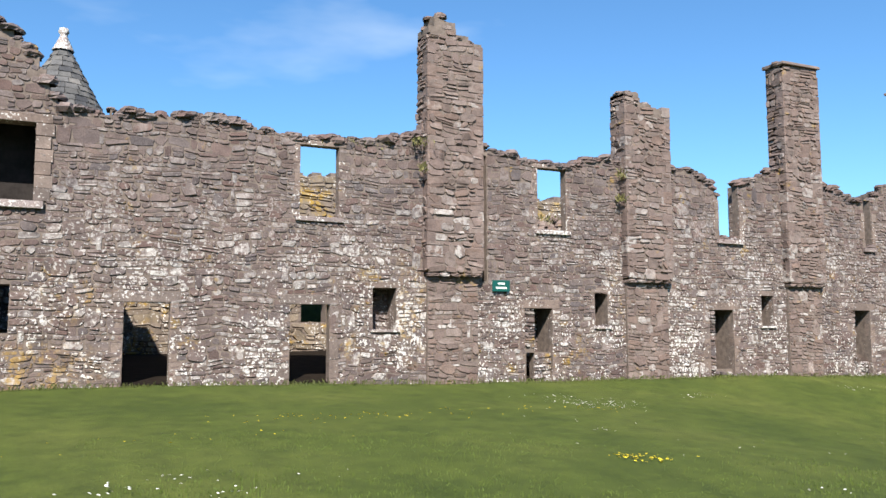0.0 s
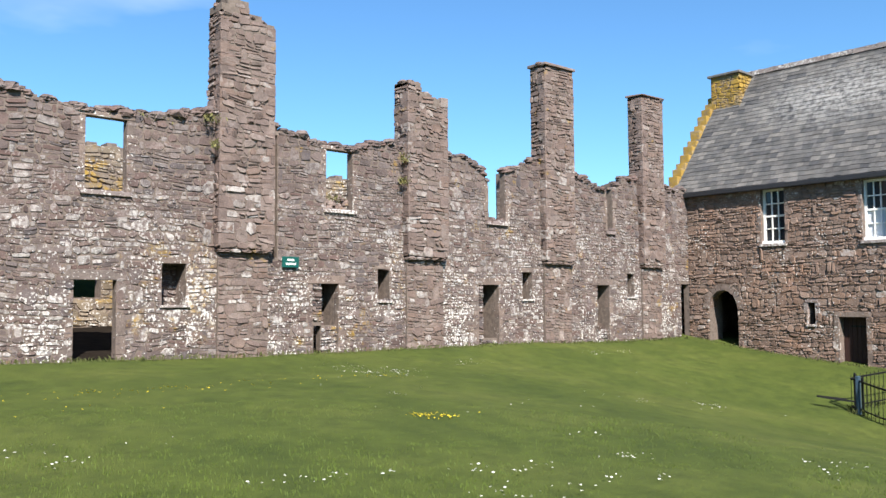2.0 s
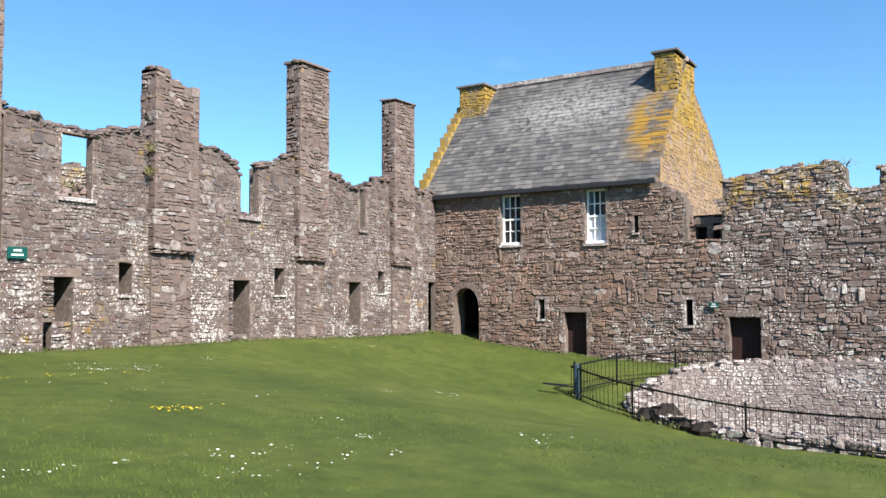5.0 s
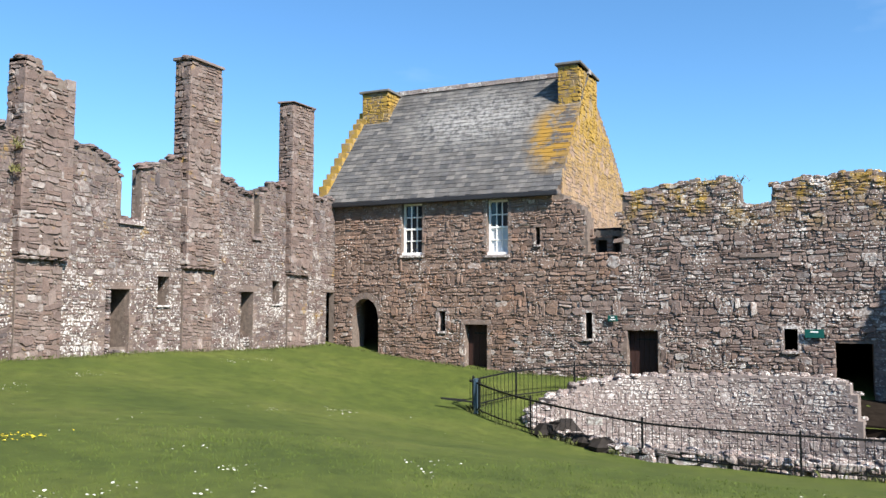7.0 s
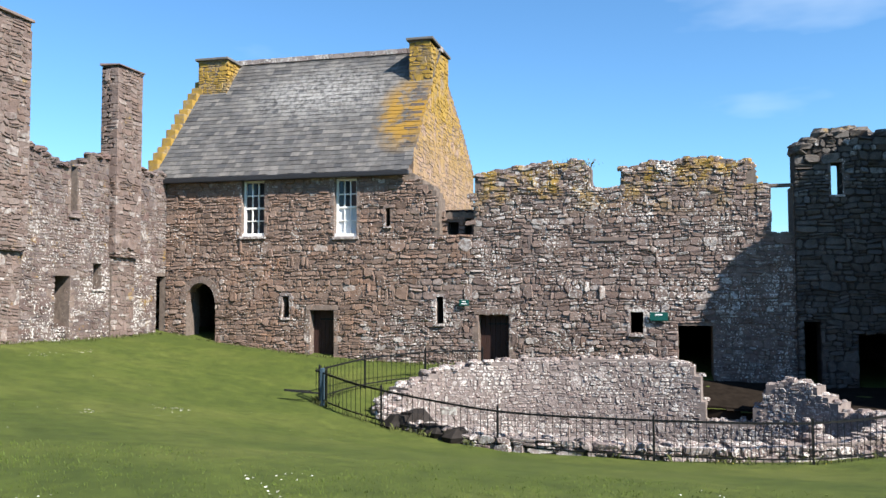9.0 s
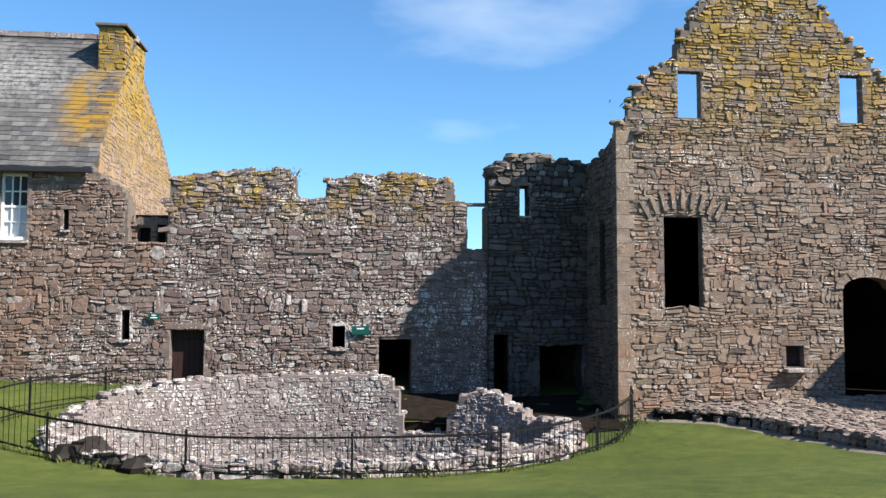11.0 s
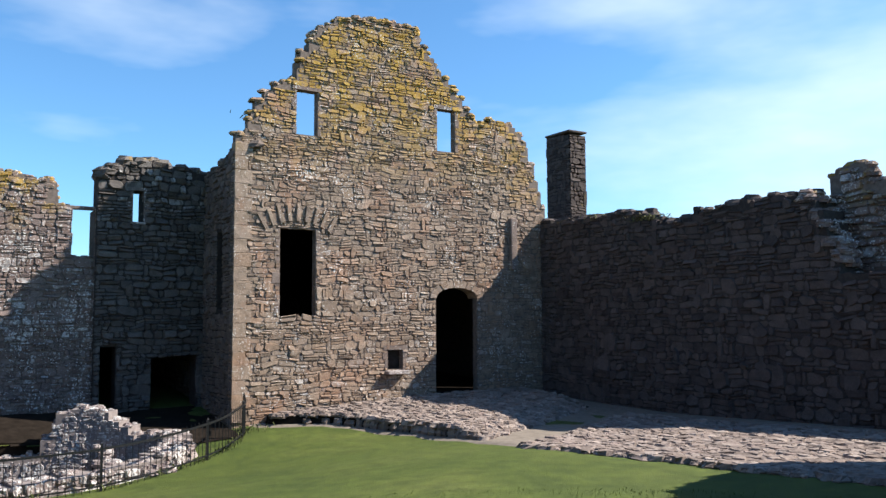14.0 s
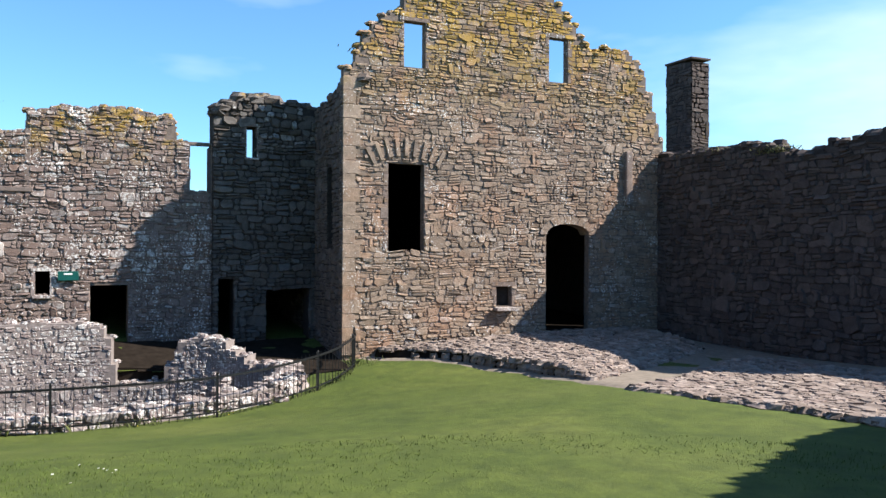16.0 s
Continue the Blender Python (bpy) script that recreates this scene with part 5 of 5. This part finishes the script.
def bank(x, y):
    """How far the cobbled bank below the gable stands above the grit."""
    e = edge_y(x) - 0.65 - y + 0.12 * noise.noise(Vector((x * 2.0, 0, 1)))
    if e < 0 or x < path_x(y) + 0.95:
        return 0.0
    return 0.24 * min(1.0, (x - path_x(y) - 0.95) / 1.2)


v, f = [], []
cols = [8.4 + 0.12 * k for k in range(91)]
for x in cols:
    for k in range(60):
        y = edge_y(x) - 0.3 - 0.125 * k
        v.append((x, y, ground_z(x, y) + bank(x, y) + (0.02 if bank(x, y) else -0.1)))
for i in range(len(cols) - 1):
    f += [(i * 60 + k, i * 60 + k + 1, i * 60 + 61 + k, i * 60 + 60 + k) for k in range(59)]
from_lists("cobbled_bank", v, f, M_EARTH_SHADE, paving)
v, f, singles = [], [], 0
for _ in range(16500):
    x = rng.uniform(1.2, 19.0)
    y = rng.uniform(-18.5, edge_y(x) - 0.02)
    up = bank(x, y)
    if on_path(x, y) or (not up and x > path_x(y)) or y < -16 and rng.random() < 0.5:
        continue
    s = rng.uniform(0.045, 0.13)
    near = 8 < x < 15 and y > -13 and singles < 280 and rng.random() < 0.2
    tv, tf = ([], []) if near else (v, f)
    rock_into(tv, tf, (x, y, ground_z(x, y) + 0.02 + up + s * 0.1), (s * rng.uniform(0.9, 1.9), s, s * rng.uniform(0.35, 0.8)), rng.gauss(0.2, 0.6), 0.7, 0.3)
    if near:
        singles += 1
        from_lists("cobble", tv, tf, M_COBBLE, paving)
from_lists("cobbles", v, f, M_COBBLE, paving, kind="stuff")
x = 11.9
while x < 18.2:
    w = rng.uniform(0.18, 0.5)
    v, f = [], []
    y = edge_y(x + w / 2) - 0.67
    rock_into(v, f, (x + w / 2, y, ground_z(x, y) + 0.1), (w * 0.55, 0.12, 0.11), rng.gauss(0, 0.12), 0.6, 0.2)
    from_lists("kerb_stone", v, f, M_COBBLE, paving)
    x += w

# ---- flowers, tufts and grass ----
def flowers(name, mat, spots, label, size):
    v, f = [], []
    for cx, cy, sx, sy, n in spots:
        for _ in range(n):
            x, y = rng.gauss(cx, sx), rng.gauss(cy, sy)
            z, s = ground_z(x, y) + rng.uniform(0.035, 0.07), size * rng.uniform(0.7, 1.3)
            q, m = len(v), 6
            v.append((x, y, z + s * 0.35))
            tx, ty = rng.uniform(-0.5, 0.2), rng.uniform(-0.5, 0.2)
            for k in range(m):
                a = 2 * math.pi * k / m
                v.append((x + s * math.cos(a), y + s * math.sin(a), z + s * (tx * math.cos(a) + ty * math.sin(a))))
            f.extend((q, q + 1 + k, q + 1 + (k + 1) % m) for k in range(m))
    return from_lists(name, v, f, mat, label=label, category="flowers", kind="stuff")


flowers("daisies", M_DAISY, [(4.9, 12.3, 0.5, 0.35, 110), (4.3, 13.2, 0.4, 0.15, 20), (8.4, 13.4, 0.3, 0.15, 22), (14.3, 14.2, 0.25, 0.12, 22), (16.05, 14.3, 0.25, 0.12, 18), (8.9, 8.7, 0.2, 0.12, 14), (11.7, 8.8, 0.35, 0.2, 30), (2.65, 9.2, 0.12, 0.1, 8), (-4.2, 7.0, 0.25, 0.15, 14), (-3.5, 7.3, 0.25, 0.15, 9), (-3.25, 6.6, 0.12, 0.12, 12), (-2.2, 6.9, 0.2, 0.1, 3), (-1.6, 4.75, 0.12, 0.08, 9), (-1.05, 4.6, 0.12, 0.06, 6), (-0.2, 4.4, 0.15, 0.1, 8), (0.1, 4.05, 0.12, 0.06, 8), (0.5, 4.15, 0.12, 0.06, 6), (0.7, 3.4, 0.1, 0.08, 5), (1.84, 3.98, 0.2, 0.12, 14), (1.2, 3.25, 0.12, 0.08, 7), (2.6, 5.3, 0.15, 0.1, 5), (3.9, 2.8, 0.25, 0.2, 8), (3.2, 2.35, 0.12, 0.1, 6), (-0.7, 3.6, 0.2, 0.1, 8), (-0.2, 3.35, 0.2, 0.08, 10), (4.4, 2.7, 0.12, 0.1, 5), (-2.2, 4.9, 0.15, 0.08, 6), (5.66, -1.6, 0.3, 0.2, 8), (3, 8.5, 2.5, 1.5, 14), (8, 9, 3, 2, 12)], "scattered white daisies in the lawn", 0.0145)
flowers("buttercups", M_YELLOW, [(1.7, 7.05, 0.25, 0.12, 48), (1.45, 7.25, 0.2, 0.08, 20), (-0.6, 11.0, 1.0, 0.25, 60), (2.0, 11.5, 0.8, 0.3, 16), (4.6, 11.6, 0.4, 0.1, 14), (-3, 9.5, 1.2, 0.5, 16), (15, -3, 0.4, 1.8, 16)], "patches of yellow buttercups in the lawn", 0.015)


def blades(name, spots, label, mat, h, w):
    v, f = [], []
    for x, y, n, spread, up in spots:
        for _ in range(n):
            px, py = rng.gauss(x, spread), rng.gauss(y, spread)
            z, a, b = ground_z(px, py) + (up or 0), rng.uniform(0, 6.28), rng.uniform(0.2, 0.9)
            hh, q = h * rng.uniform(0.5, 1.3), len(v)
            ca, sa = math.cos(a), math.sin(a)
            v += [(px - w * sa, py + w * ca, z - 0.02), (px + w * sa, py - w * ca, z - 0.02), (px + ca * hh * b * 0.4 + w * 0.6 * sa, py + sa * hh * b * 0.4 - w * 0.6 * ca, z + hh * 0.7), (px + ca * hh * b, py + sa * hh * b, z + hh)]
            f += [(q, q + 1, q + 2), (q, q + 2, q + 3)]
    return from_lists(name, v, f, mat, label=label, category="grass", kind="stuff")


tufts = [(p.x + rng.uniform(-0.1, 0.2), p.y, 4, 0.08, 0) for p in line[100:] if rng.random() < 0.3] + [(15.55, 4.9, 60, 0.22, 0), (15.3, 4.1, 40, 0.2, 0), (14.9, 3.0, 25, 0.15, 0), (14.6, -2.6, 25, 0.15, 0), (18.6, -8.9, 40, 0.25, 0)]
blades("fence_weeds", tufts, "long green and straw weeds along the fence", M_LEAF, 0.16, 0.006)
foot = [(x, 15.55 + rng.uniform(-0.1, 0.08), 5, 0.06, 0) for x in [-6 + 0.08 * k for k in range(350)]] + [(22.1 + rng.uniform(-0.1, 0.1), y, 5, 0.06, 0) for y in [5 + 0.08 * k for k in range(130)]]
blades("wall_foot_grass", foot, "longer grass along the foot of the walls", M_LEAF, 0.1, 0.006)


def top_tufts(name, spots, label):
    v, f = [], []
    for x, y, z, n, sx, sy in spots:
        for _ in range(n):
            px, py, pz = rng.gauss(x, sx), rng.gauss(y, sy), z + rng.uniform(-0.16, 0.0)
            a, b, hh, q = rng.uniform(0, 6.28), rng.uniform(0.3, 1.1), rng.uniform(0.05, 0.15), len(v)
            ca, sa, w = math.cos(a), math.sin(a), rng.uniform(0.008, 0.02)
            v += [(px - w * sa, py + w * ca, pz), (px + w * sa, py - w * ca, pz), (px + ca * hh * b * 0.5 + w * sa, py + sa * hh * b * 0.5 - w * ca, pz + hh * 0.7), (px + ca * hh * b, py + sa * hh * b, pz + hh * 0.9)]
            f += [(q, q + 1, q + 2), (q, q + 2, q + 3)]
    return from_lists(name, v, f, M_TUFT, label=label, category="plants", kind="stuff")


M_TUFT = plain_material("dry_tuft", (0.13, 0.12, 0.045), 0.8, 0, 0.5, 6, 0.0)
top_tufts("wall_top_plants", [(1.3, 15.8, 5.78, 60, 0.3, 0.12), (2.45, 15.5, 5.9, 60, 0.1, 0.1), (2.55, 15.45, 5.3, 40, 0.05, 0.06), (6.1, 16.0, 4.42, 40, 0.2, 0.05), (8.0, 15.5, 5.0, 60, 0.06, 0.06), (8.05, 15.5, 5.6, 40, 0.06, 0.08), (14.3, -19.9, 4.68, 420, 0.3, 0.2), (16.5, -19.9, 4.92, 90, 0.2, 0.2), (22.5, 1.2, 5.85, 140, 0.2, 0.35), (19.5, -9.1, 7.6, 40, 0.1, 0.2)], "dry tufts of grass growing on the wall tops")
near_lawn = []
for _ in range(9000):
    r, a = 2.2 + 9 * rng.random() ** 0.8, radians(rng.uniform(-70, 95))
    near_lawn.append((-3.5 + r * math.cos(a), -1 + r * math.sin(a), 4, 0.06, 0))
blades("lawn_grass", near_lawn, "short mown lawn grass blades", M_BLADE, 0.021, 0.004)
